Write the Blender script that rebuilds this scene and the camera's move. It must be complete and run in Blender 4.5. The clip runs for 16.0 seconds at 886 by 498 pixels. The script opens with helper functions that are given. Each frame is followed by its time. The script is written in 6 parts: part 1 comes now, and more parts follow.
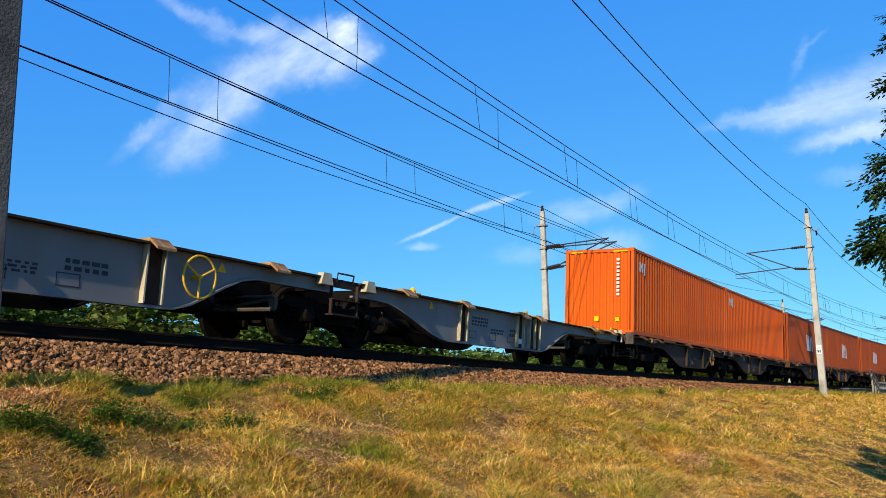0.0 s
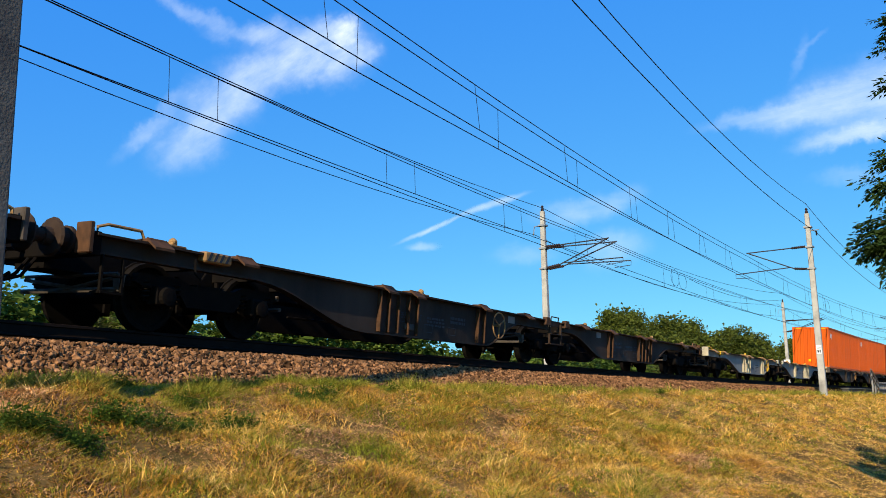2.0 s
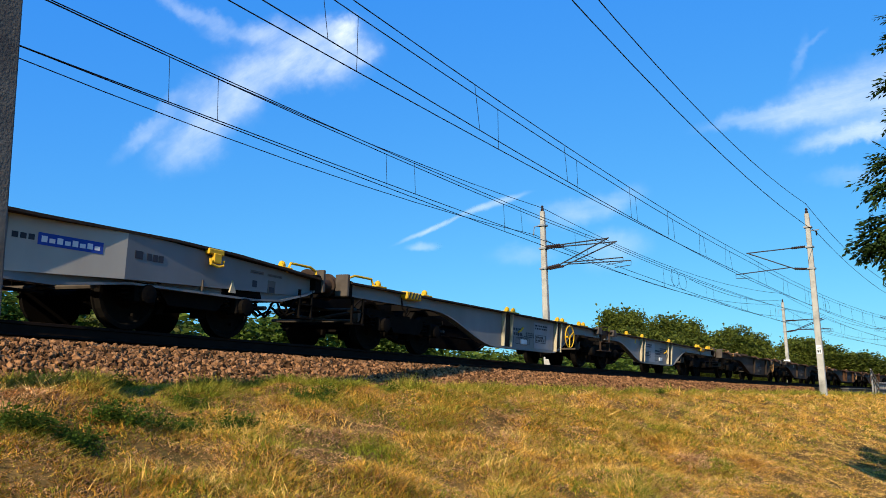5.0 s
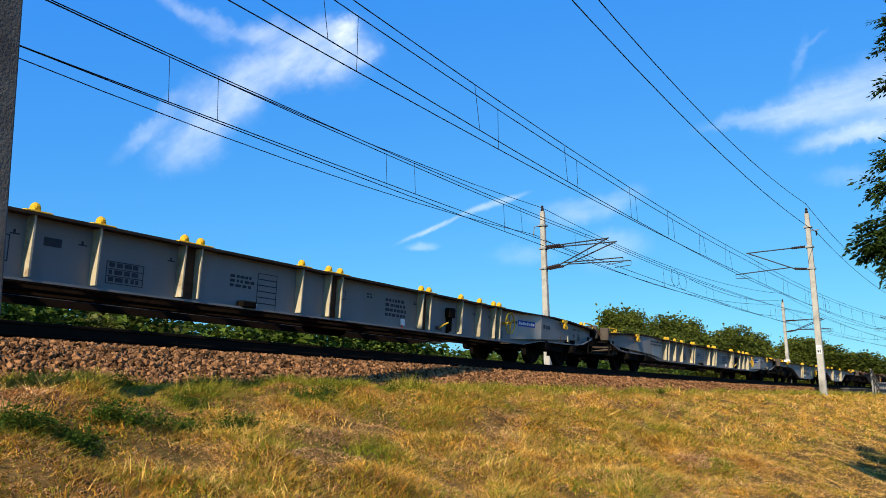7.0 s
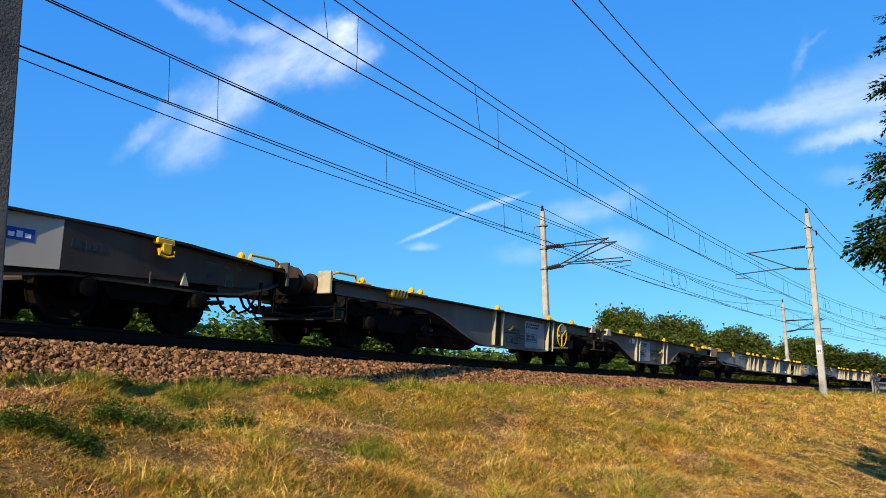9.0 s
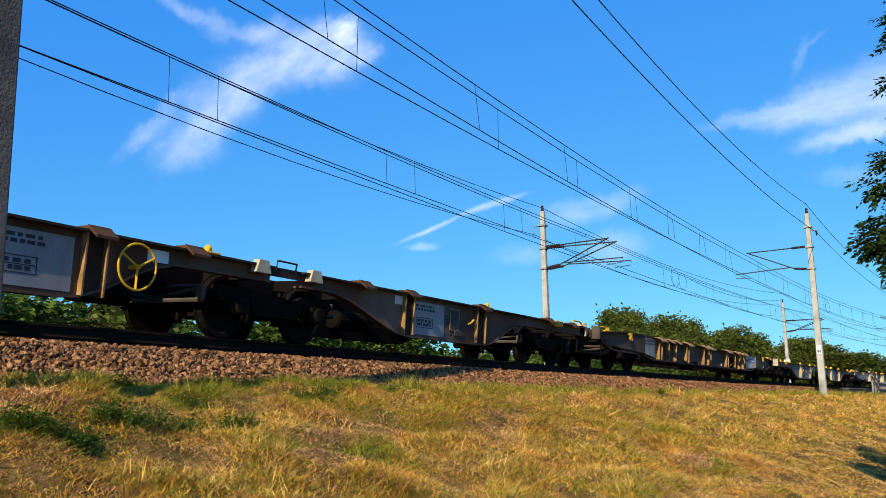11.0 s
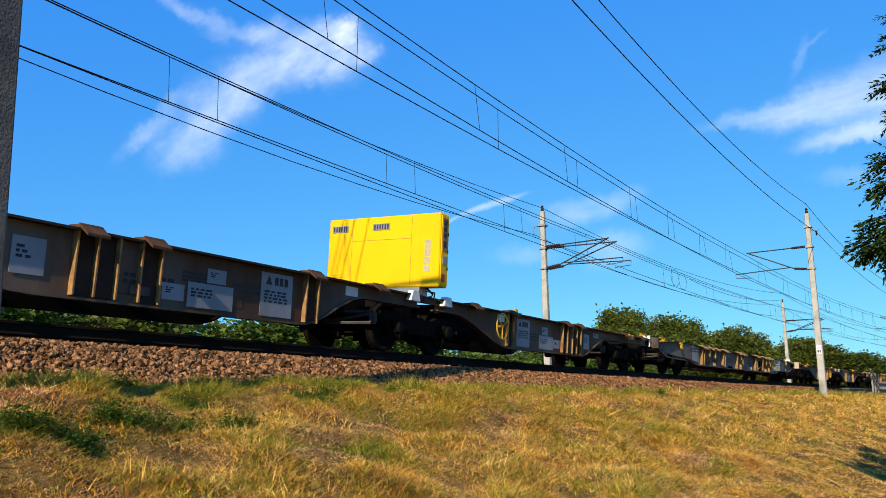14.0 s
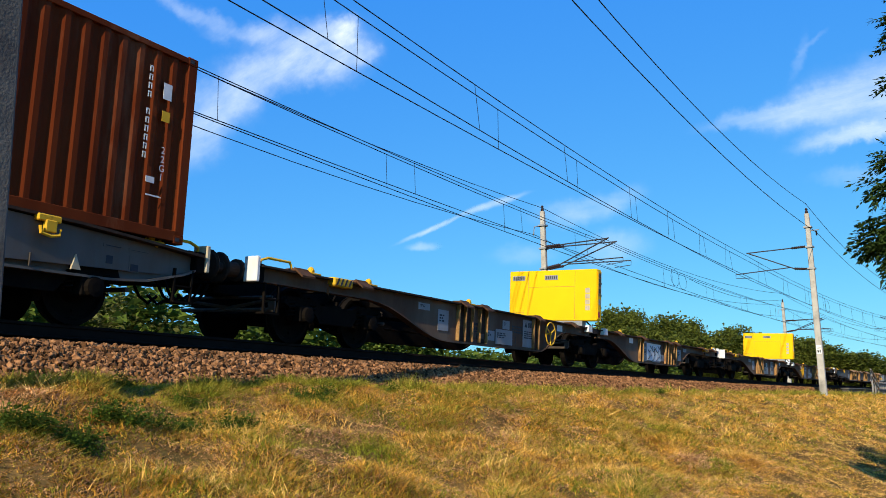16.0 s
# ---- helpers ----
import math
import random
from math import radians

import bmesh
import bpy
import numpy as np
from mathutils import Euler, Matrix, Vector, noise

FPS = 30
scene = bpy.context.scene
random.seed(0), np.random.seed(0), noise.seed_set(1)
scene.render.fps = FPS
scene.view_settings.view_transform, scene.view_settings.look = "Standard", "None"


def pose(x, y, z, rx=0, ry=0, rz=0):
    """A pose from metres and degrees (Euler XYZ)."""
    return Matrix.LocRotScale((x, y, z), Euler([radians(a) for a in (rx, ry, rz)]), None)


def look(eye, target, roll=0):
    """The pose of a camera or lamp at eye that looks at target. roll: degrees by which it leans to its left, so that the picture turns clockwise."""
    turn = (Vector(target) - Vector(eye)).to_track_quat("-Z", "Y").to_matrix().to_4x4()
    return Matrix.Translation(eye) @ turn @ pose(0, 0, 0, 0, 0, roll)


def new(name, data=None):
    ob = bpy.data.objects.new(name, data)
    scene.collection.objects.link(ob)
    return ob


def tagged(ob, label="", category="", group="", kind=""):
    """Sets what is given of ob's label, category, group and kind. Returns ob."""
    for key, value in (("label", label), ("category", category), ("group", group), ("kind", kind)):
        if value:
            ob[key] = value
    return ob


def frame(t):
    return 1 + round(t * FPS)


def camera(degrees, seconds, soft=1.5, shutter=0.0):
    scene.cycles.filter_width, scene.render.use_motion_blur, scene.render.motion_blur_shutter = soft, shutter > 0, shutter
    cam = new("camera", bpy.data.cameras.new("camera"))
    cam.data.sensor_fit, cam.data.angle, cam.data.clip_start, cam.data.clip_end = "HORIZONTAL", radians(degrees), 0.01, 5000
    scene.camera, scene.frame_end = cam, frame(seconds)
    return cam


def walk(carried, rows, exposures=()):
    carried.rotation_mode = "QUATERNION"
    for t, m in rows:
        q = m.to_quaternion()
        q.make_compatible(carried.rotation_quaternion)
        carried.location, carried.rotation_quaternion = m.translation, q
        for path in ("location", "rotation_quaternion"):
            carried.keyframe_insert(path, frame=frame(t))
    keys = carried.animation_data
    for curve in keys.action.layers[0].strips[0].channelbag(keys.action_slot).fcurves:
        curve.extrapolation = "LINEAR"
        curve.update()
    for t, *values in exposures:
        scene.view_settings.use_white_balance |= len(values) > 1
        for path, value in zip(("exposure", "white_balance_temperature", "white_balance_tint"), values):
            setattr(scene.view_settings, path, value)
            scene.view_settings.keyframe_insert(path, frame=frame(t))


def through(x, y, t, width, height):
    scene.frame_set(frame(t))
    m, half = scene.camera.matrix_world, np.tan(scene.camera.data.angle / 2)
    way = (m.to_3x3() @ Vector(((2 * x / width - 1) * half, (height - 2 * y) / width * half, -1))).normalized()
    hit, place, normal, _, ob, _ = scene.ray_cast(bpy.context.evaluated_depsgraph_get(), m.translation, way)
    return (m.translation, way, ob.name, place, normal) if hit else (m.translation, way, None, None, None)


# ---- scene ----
# Camera: it stands still beside the line; the eye is 1.6 m above the grass.
EYE = Vector((0.0, 0.0, 1.6))
YAW, PITCH, ROLL = 61.0, 10.47, -0.86
cam = camera(55.37, 16.0, soft=0.7, shutter=0.0)
cam_pose = look(EYE, EYE + Vector((math.sin(radians(YAW)) * math.cos(radians(PITCH)),
                                   math.cos(radians(YAW)) * math.cos(radians(PITCH)),
                                   math.sin(radians(PITCH)))), ROLL)
walk(cam, [(0.0, cam_pose), (16.0, cam_pose)], exposures=[(0.0, 0.45), (16.0, 0.45)])

# The line: a right-hand curve of 705 m radius, canted inwards; s runs along it, lat across it (away from the eye), h above the rails.
CURVE = 0.001418
RADIUS = 1 / CURVE
LINE_Y, RAIL_Z = 9.759, 2.671
CANT = 3.551
SPEED = 19.372


def at(s, lat, h):
    """A point beside the near track."""
    a = s * CURVE
    return Vector(((RADIUS + lat) * math.sin(a), LINE_Y - RADIUS + (RADIUS + lat) * math.cos(a), RAIL_Z + h))


def along(s, lat=0.0, h=0.0, cant=0.0):
    """The pose of a thing that stands at s and looks along the line."""
    p = at(s, lat, h)
    return pose(p.x, p.y, p.z, 0, 0, -math.degrees(s * CURVE)) @ pose(0, 0, 0, cant)


def on_arc(x):
    """Place of a rigid piece at x along a wagon, in the wagon's space."""
    a = x * CURVE
    return pose(RADIUS * math.sin(a), RADIUS * math.cos(a) - RADIUS, 0, 0, 0, -math.degrees(a))


# Light: a low sun behind and to the left, clear blue sky.
SUN_EL = 28.0
to_sun = Vector((-0.991, -0.135, 0)).normalized() * math.cos(radians(SUN_EL)) + Vector((0, 0, math.sin(radians(SUN_EL))))
sun = new("sun", bpy.data.lights.new("sun", "SUN"))
sun.data.energy, sun.data.angle, sun.data.color = 4.7, radians(0.53), (1.0, 0.85, 0.62)
sun.matrix_world = look((0, 0, 60), Vector((0, 0, 60)) - to_sun)
world = bpy.data.worlds.new("sky")
scene.world = world
world.use_nodes = True
wn, wl = world.node_tree.nodes, world.node_tree.links
sky = wn.new("ShaderNodeTexSky")
sky.sky_type, sky.sun_disc = "NISHITA", False
sky.sun_elevation = radians(SUN_EL)
sky.sun_rotation = math.atan2(to_sun.x, to_sun.y)
sky.air_density, sky.dust_density, sky.ozone_density, sky.altitude = 1.0, 0.3, 3.0, 200
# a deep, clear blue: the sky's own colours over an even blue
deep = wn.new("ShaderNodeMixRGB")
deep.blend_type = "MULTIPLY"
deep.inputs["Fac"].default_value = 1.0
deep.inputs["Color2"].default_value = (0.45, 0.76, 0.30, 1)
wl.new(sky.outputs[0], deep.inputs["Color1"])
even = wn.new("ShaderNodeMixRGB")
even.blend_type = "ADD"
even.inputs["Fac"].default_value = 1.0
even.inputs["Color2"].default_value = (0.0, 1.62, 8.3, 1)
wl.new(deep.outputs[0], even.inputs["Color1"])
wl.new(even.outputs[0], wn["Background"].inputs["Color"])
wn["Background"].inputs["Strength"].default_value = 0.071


# ---- materials ----
def material(name, base, rough=0.6, metal=0.0, second=None, scale=3.0, fine=60.0, bump=0.15, dirt=None, dirt_amount=0.0,
             streak=(1, 1, 1), island=0.0, objects=0.0, distance=0.01, specular=0.1):
    """Two scales of variation over a base colour, optional dirt blotches, fine relief."""
    m = bpy.data.materials.new(name)
    m.use_nodes = True
    n, l = m.node_tree.nodes, m.node_tree.links
    p = n["Principled BSDF"]
    p.inputs["Metallic"].default_value = metal
    p.inputs["Specular IOR Level"].default_value = specular
    tc = n.new("ShaderNodeTexCoord")
    mp = n.new("ShaderNodeMapping")
    mp.inputs["Scale"].default_value = streak
    l.new(tc.outputs["Object"], mp.inputs["Vector"])
    big, small = n.new("ShaderNodeTexNoise"), n.new("ShaderNodeTexNoise")
    for t, s, d in ((big, scale, 5), (small, fine, 3)):
        t.inputs["Scale"].default_value, t.inputs["Detail"].default_value = s, d
    l.new(mp.outputs[0], big.inputs["Vector"])
    l.new(tc.outputs["Object"], small.inputs["Vector"])
    ramp = n.new("ShaderNodeMapRange")
    ramp.inputs["From Min"].default_value, ramp.inputs["From Max"].default_value = 0.3, 0.7
    l.new(big.outputs["Fac"], ramp.inputs["Value"])
    mix = n.new("ShaderNodeMixRGB")
    second = second or tuple(c * 0.72 for c in base)
    mix.inputs["Color1"].default_value, mix.inputs["Color2"].default_value = (*base, 1), (*second, 1)
    l.new(ramp.outputs[0], mix.inputs["Fac"])
    col = mix.outputs[0]
    if dirt:
        blot = n.new("ShaderNodeTexNoise")
        blot.inputs["Scale"].default_value, blot.inputs["Detail"].default_value = scale * 0.45, 8
        blot.inputs["Roughness"].default_value = 0.7
        l.new(mp.outputs[0], blot.inputs["Vector"])
        br = n.new("ShaderNodeMapRange")
        br.inputs["From Min"].default_value, br.inputs["From Max"].default_value = 0.62 - 0.3 * dirt_amount, 0.72 - 0.15 * dirt_amount
        br.inputs["To Max"].default_value = min(1.0, 0.55 + dirt_amount * 0.45)
        l.new(blot.outputs["Fac"], br.inputs["Value"])
        dm = n.new("ShaderNodeMixRGB")
        dm.inputs["Color2"].default_value = (*dirt, 1)
        l.new(br.outputs[0], dm.inputs["Fac"])
        l.new(col, dm.inputs["Color1"])
        col = dm.outputs[0]
    for amount, kind, out in ((island, "ShaderNodeNewGeometry", "Random Per Island"), (objects, "ShaderNodeObjectInfo", "Random")):
        if amount:
            g = n.new(kind)
            r = n.new("ShaderNodeMapRange")
            r.inputs["To Min"].default_value, r.inputs["To Max"].default_value = 1 - amount, 1 + amount
            l.new(g.outputs[out], r.inputs["Value"])
            hs = n.new("ShaderNodeHueSaturation")
            l.new(r.outputs[0], hs.inputs["Value"])
            l.new(col, hs.inputs["Color"])
            col = hs.outputs[0]
    l.new(col, p.inputs["Base Color"])
    rr = n.new("ShaderNodeMapRange")
    rr.inputs["To Min"].default_value, rr.inputs["To Max"].default_value = max(0.05, rough - 0.12), min(1, rough + 0.12)
    l.new(small.outputs["Fac"], rr.inputs["Value"])
    l.new(rr.outputs[0], p.inputs["Roughness"])
    if bump:
        b = n.new("ShaderNodeBump")
        b.inputs["Strength"].default_value, b.inputs["Distance"].default_value = bump, distance
        l.new(small.outputs["Fac"], b.inputs["Height"])
        l.new(b.outputs[0], p.inputs["Normal"])
    return m


def leaf_material(name, base, second, spread=0.35, scale=0.6, through=0.35):
    """Leaves and blades: dull, a little light comes through."""
    m = material(name, base, 0.6, 0, second, scale, 30, 0, island=spread, specular=0.05)
    n, l = m.node_tree.nodes, m.node_tree.links
    p = n["Principled BSDF"]
    col = p.inputs["Base Color"].links[0].from_socket
    tr = n.new("ShaderNodeBsdfTranslucent")
    l.new(col, tr.inputs["Color"])
    mixer = n.new("ShaderNodeMixShader")
    mixer.inputs["Fac"].default_value = through
    l.new(p.outputs[0], mixer.inputs[1])
    l.new(tr.outputs[0], mixer.inputs[2])
    l.new(mixer.outputs[0], n["Material Output"].inputs["Surface"])
    return m


RUST = (0.12, 0.055, 0.028)
SOOT = (0.02, 0.017, 0.015)
M = {
    "concrete": material("concrete", (0.46, 0.44, 0.385), 0.85, 0, (0.36, 0.34, 0.30), 2.5, 45, 0.5, (0.17, 0.16, 0.14), 0.35),
    "ballast": material("ballast_stone", (0.31, 0.155, 0.068), 0.95, 0, (0.085, 0.042, 0.022), 14, 70, 0.6, island=0.7, specular=0.02),
    "ballast_piece": material("ballast_piece", (0.31, 0.155, 0.068), 0.95, 0, (0.085, 0.042, 0.022), 14, 70, 0.6, objects=0.7, specular=0.02),
    # bed far darker than its stones: shade in their gaps put into colour
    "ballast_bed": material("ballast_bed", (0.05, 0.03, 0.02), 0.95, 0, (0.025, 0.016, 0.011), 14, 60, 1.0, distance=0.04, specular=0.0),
    "rail": material("rail_steel", (0.022, 0.014, 0.01), 0.85, 0.0, (0.013, 0.009, 0.007), 4, 50, 0.2, specular=0.05),
    # soil darkened so that the gaps between blades read as shade
    "earth": material("earth", (0.20, 0.122, 0.04), 0.95, 0, (0.10, 0.062, 0.022), 2.4, 30, 0.4, (0.05, 0.055, 0.016), 0.3, distance=0.05, specular=0.0),
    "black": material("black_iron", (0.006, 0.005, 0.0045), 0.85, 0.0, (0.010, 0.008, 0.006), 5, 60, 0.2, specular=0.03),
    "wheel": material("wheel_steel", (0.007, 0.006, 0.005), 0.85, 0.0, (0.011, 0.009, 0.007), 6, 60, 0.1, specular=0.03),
    "wire": material("wire", (0.03, 0.032, 0.035), 0.5, 0.6, None, 3, 30, 0),
    "insulator": material("insulator", (0.045, 0.03, 0.028), 0.3, 0, None, 6, 40, 0),
    "arm": material("dull_steel_tube", (0.06, 0.065, 0.075), 0.6, 0.3, (0.045, 0.048, 0.055), 6, 60, 0.1),
    "galv": material("galvanised_steel", (0.32, 0.33, 0.33), 0.5, 0.5, (0.24, 0.24, 0.24), 6, 60, 0.1),
    "yellow": material("yellow_paint", (0.72, 0.43, 0.03), 0.5, 0, (0.60, 0.33, 0.02), 5, 60, 0.08, RUST, 0.12),
    "old_yellow": material("dirty_yellow_paint", (0.40, 0.235, 0.09), 0.6, 0, (0.27, 0.145, 0.055), 7, 60, 0.1, RUST, 0.55),
    "box_yellow": material("bright_yellow_paint", (0.84, 0.50, 0.004), 0.45, 0, (0.78, 0.45, 0.004), 1.2, 40, 0.05, (0.55, 0.27, 0.02), 0.05),
    "cream": material("cream_paint", (0.50, 0.44, 0.31), 0.6, 0, (0.38, 0.32, 0.21), 5, 60, 0.1, RUST, 0.2),
    "rust": material("rust", (0.10, 0.048, 0.024), 0.85, 0, (0.055, 0.03, 0.017), 8, 70, 0.3),
    # wagon grey lightened to cream: direct sun on the flared plates as colour
    "panel": material("painted_sunlight_panel", (0.42, 0.385, 0.32), 0.5, 0, (0.35, 0.315, 0.26), 1.5, 50, 0.06, (0.22, 0.17, 0.12), 0.12, (1, 1, 0.35)),
    "umber": material("dark_umber_wagon_paint", (0.085, 0.062, 0.046), 0.7, 0, (0.055, 0.038, 0.027), 1.2, 50, 0.12, (0.04, 0.026, 0.018), 0.5, (1, 1, 0.3)),
    "dull": material("dull_brown_steel", (0.10, 0.082, 0.066), 0.7, 0, (0.06, 0.048, 0.038), 5, 60, 0.15),
    # dark brown steel; also shade between stiffeners and on flanges as colour
    "recess": material("brown_steel_and_shade", (0.05, 0.032, 0.022), 0.85, 0, (0.03, 0.02, 0.015), 6, 60, 0.2),
    "white": material("white_marking", (0.72, 0.73, 0.72), 0.6, 0, (0.6, 0.6, 0.58), 5, 60, 0.05),
    "pale_panel": material("pale_blue_grey_paint", (0.27, 0.28, 0.29), 0.5, 0, (0.21, 0.215, 0.22), 2.0, 50, 0.06, (0.2, 0.15, 0.11), 0.15, (1, 1, 0.35)),
    "ink": material("black_marking", (0.045, 0.047, 0.055), 0.6, 0, None, 5, 60, 0),
    "blue": material("blue_marking", (0.03, 0.07, 0.33), 0.5, 0, None, 5, 60, 0),
    "red": material("red_marking", (0.5, 0.06, 0.03), 0.5, 0, None, 5, 60, 0),
    "orange": material("orange_container_paint", (0.62, 0.105, 0.008), 0.5, 0, (0.53, 0.082, 0.007), 1.3, 50, 0.08, (0.26, 0.075, 0.03), 0.1, (1, 1, 0.25)),
    "brown": material("brown_container_paint", (0.30, 0.06, 0.012), 0.55, 0, (0.22, 0.042, 0.01), 1.3, 50, 0.08, (0.10, 0.04, 0.02), 0.15, (1, 1, 0.25)),
    "maroon": material("maroon_container_paint", (0.15, 0.032, 0.008), 0.55, 0, (0.09, 0.017, 0.005), 1.6, 50, 0.08, (0.24, 0.10, 0.05), 0.14, (1, 1, 0.22), specular=0.03),
    "grey_clean": material("pale_grey_wagon_paint", (0.205, 0.205, 0.20), 0.5, 0, (0.165, 0.162, 0.152), 1.2, 50, 0.06, (0.19, 0.16, 0.12), 0.15, (1, 1, 0.35)),
    "grey_worn": material("worn_grey_wagon_paint", (0.14, 0.13, 0.115), 0.6, 0, (0.095, 0.082, 0.068), 1.2, 50, 0.1, (0.10, 0.062, 0.038), 0.4, (1, 1, 0.3)),
    "rusty_grey": material("rusty_grey_wagon_paint", (0.16, 0.115, 0.08), 0.7, 0, (0.10, 0.06, 0.036), 1.1, 50, 0.15, (0.075, 0.036, 0.02), 0.65, (1, 1, 0.3)),
    "brown_old": material("sooty_brown_wagon_paint", (0.06, 0.042, 0.03), 0.75, 0, (0.036, 0.026, 0.02), 1.2, 50, 0.15, (0.02, 0.015, 0.012), 0.55, (1, 1, 0.3)),
    # old abutment concrete; on the first near mast its darkness is painted shade
    "old_and_shaded_concrete": material("old_and_shaded_concrete", (0.15, 0.138, 0.115), 0.9, 0, (0.08, 0.073, 0.065), 3, 38, 0.8, (0.06, 0.055, 0.05), 0.4),
    "thatch": leaf_material("dead_straw", (0.66, 0.385, 0.17), (0.38, 0.195, 0.085), 0.7, 2.2, 0.1),
    "dry": leaf_material("dry_grass_blade", (0.80, 0.46, 0.07), (0.44, 0.225, 0.04), 0.7, 2.2, 0.2),
    "straw": leaf_material("straw", (0.88, 0.58, 0.16), (0.60, 0.34, 0.08), 0.5, 1.5, 0.15),
    "green": leaf_material("green_grass_blade", (0.17, 0.22, 0.018), (0.40, 0.30, 0.04), 0.65, 2.2),
    "weed": leaf_material("weed_leaf", (0.085, 0.13, 0.014), (0.05, 0.08, 0.012), 0.4, 2.0),
    "leaf": leaf_material("shrub_leaf", (0.105, 0.15, 0.022), (0.06, 0.095, 0.016), 0.5, 0.5),
    "leaf_light": leaf_material("pale_shrub_leaf", (0.15, 0.20, 0.035), (0.09, 0.13, 0.025), 0.5, 0.7),
    "leaf_olive": leaf_material("olive_shrub_leaf", (0.16, 0.17, 0.05), (0.10, 0.11, 0.03), 0.5, 0.7),
    "leaf_far": leaf_material("tree_leaf", (0.135, 0.15, 0.022), (0.07, 0.09, 0.016), 0.5, 0.12),
    "leaf_near": leaf_material("ash_leaf", (0.05, 0.085, 0.02), (0.035, 0.06, 0.015), 0.45, 1.0),
    "bark": material("bark", (0.13, 0.095, 0.065), 0.95, 0, (0.07, 0.05, 0.035), 4, 40, 0.8, distance=0.03),
    "timber": material("weathered_timber", (0.26, 0.245, 0.225), 0.9, 0, (0.17, 0.16, 0.145), 3, 50, 0.4, streak=(1, 1, 0.1)),
}


# ---- mesh helpers ----
def mesh_of(name, bm, mat, smooth=False):
    me = bpy.data.meshes.new(name)
    bm.normal_update()
    bm.to_mesh(me)
    bm.free()
    me.materials.append(mat)
    if smooth:
        me.shade_smooth()
    return me


def part(name, bm, mat, parent, label="", m=None, smooth=False):
    ob = new(name, bm if isinstance(bm, bpy.types.Mesh) else mesh_of(name, bm, mat, smooth))
    ob.parent = parent
    if m is not None:
        ob.matrix_basis = m
    return tagged(ob, label)


def box(bm, x0, x1, y0, y1, z0, z1, bevel=0.0):
    vs = [bm.verts.new((x, y, z)) for x in (x0, x1) for y in (y0, y1) for z in (z0, z1)]
    fs = [bm.faces.new([vs[i] for i in q]) for q in ((0, 1, 3, 2), (4, 6, 7, 5), (0, 4, 5, 1), (2, 3, 7, 6), (0, 2, 6, 4), (1, 5, 7, 3))]
    if bevel:
        bmesh.ops.bevel(bm, geom=list({e for f in fs for e in f.edges}), offset=bevel, segments=1, affect="EDGES")
    return bm


def boxes(*dims, bevel=0.0):
    bm = bmesh.new()
    for d in dims:
        box(bm, *d, bevel=bevel)
    return bm


def prism(bm, outline, y0, y1):
    """A plate with an outline in x and z, from y0 to y1 thick."""
    a = [bm.verts.new((x, y0, z)) for x, z in outline]
    b = [bm.verts.new((x, y1, z)) for x, z in outline]
    n = len(a)
    bm.faces.new(a), bm.faces.new(b[::-1])
    for i in range(n):
        bm.faces.new((a[i], b[i], b[(i + 1) % n], a[(i + 1) % n]))
    bmesh.ops.recalc_face_normals(bm, faces=bm.faces[:])
    return bm


def tube(bm, points, r, n=8, r1=None):
    """A round bar through the points; r1: its radius at the far end."""
    pts = [Vector(p) for p in points]
    rings = []
    for i, p in enumerate(pts):
        d = (pts[min(i + 1, len(pts) - 1)] - pts[max(i - 1, 0)]).normalized()
        side = d.cross(Vector((0, 0, 1)) if abs(d.z) < 0.9 else Vector((1, 0, 0))).normalized()
        up = side.cross(d)
        rad = r if r1 is None else r + (r1 - r) * i / (len(pts) - 1)
        rings.append([bm.verts.new(p + (side * math.cos(2 * math.pi * j / n) + up * math.sin(2 * math.pi * j / n)) * rad) for j in range(n)])
    for a, b in zip(rings, rings[1:]):
        for j in range(n):
            bm.faces.new((a[j], a[(j + 1) % n], b[(j + 1) % n], b[j]))
    bm.faces.new(rings[0]), bm.faces.new(rings[-1][::-1])
    return bm


def lathe(bm, profile, axis="y", n=24, at_=(0, 0, 0)):
    """Turned shape: (distance along the axis, radius) pairs."""
    rings = []
    for d, r in profile:
        ring = []
        for j in range(n):
            a = 2 * math.pi * j / n
            u, v = r * math.cos(a), r * math.sin(a)
            ring.append(bm.verts.new(Vector(at_) + Vector({"y": (u, d, v), "x": (d, u, v), "z": (u, v, d)}[axis])))
        rings.append(ring)
    for a, b in zip(rings, rings[1:]):
        for j in range(n):
            bm.faces.new((a[j], a[(j + 1) % n], b[(j + 1) % n], b[j]))
    bm.faces.new(rings[0]), bm.faces.new(rings[-1])
    bmesh.ops.recalc_face_normals(bm, faces=bm.faces[:])
    return bm


def ring(bm, centre, radius, r, axis="y", n=24, k=6):
    c = Vector(centre)
    u, v, w = {"y": (Vector((1, 0, 0)), Vector((0, 0, 1)), Vector((0, 1, 0))), "x": (Vector((0, 1, 0)), Vector((0, 0, 1)), Vector((1, 0, 0)))}[axis]
    loops = []
    for i in range(n):
        a = 2 * math.pi * i / n
        d = u * math.cos(a) + v * math.sin(a)
        loops.append([bm.verts.new(c + d * (radius + r * math.cos(2 * math.pi * j / k)) + w * r * math.sin(2 * math.pi * j / k)) for j in range(k)])
    for i in range(n):
        a, b = loops[i], loops[(i + 1) % n]
        for j in range(k):
            bm.faces.new((a[j], a[(j + 1) % k], b[(j + 1) % k], b[j]))
    return bm


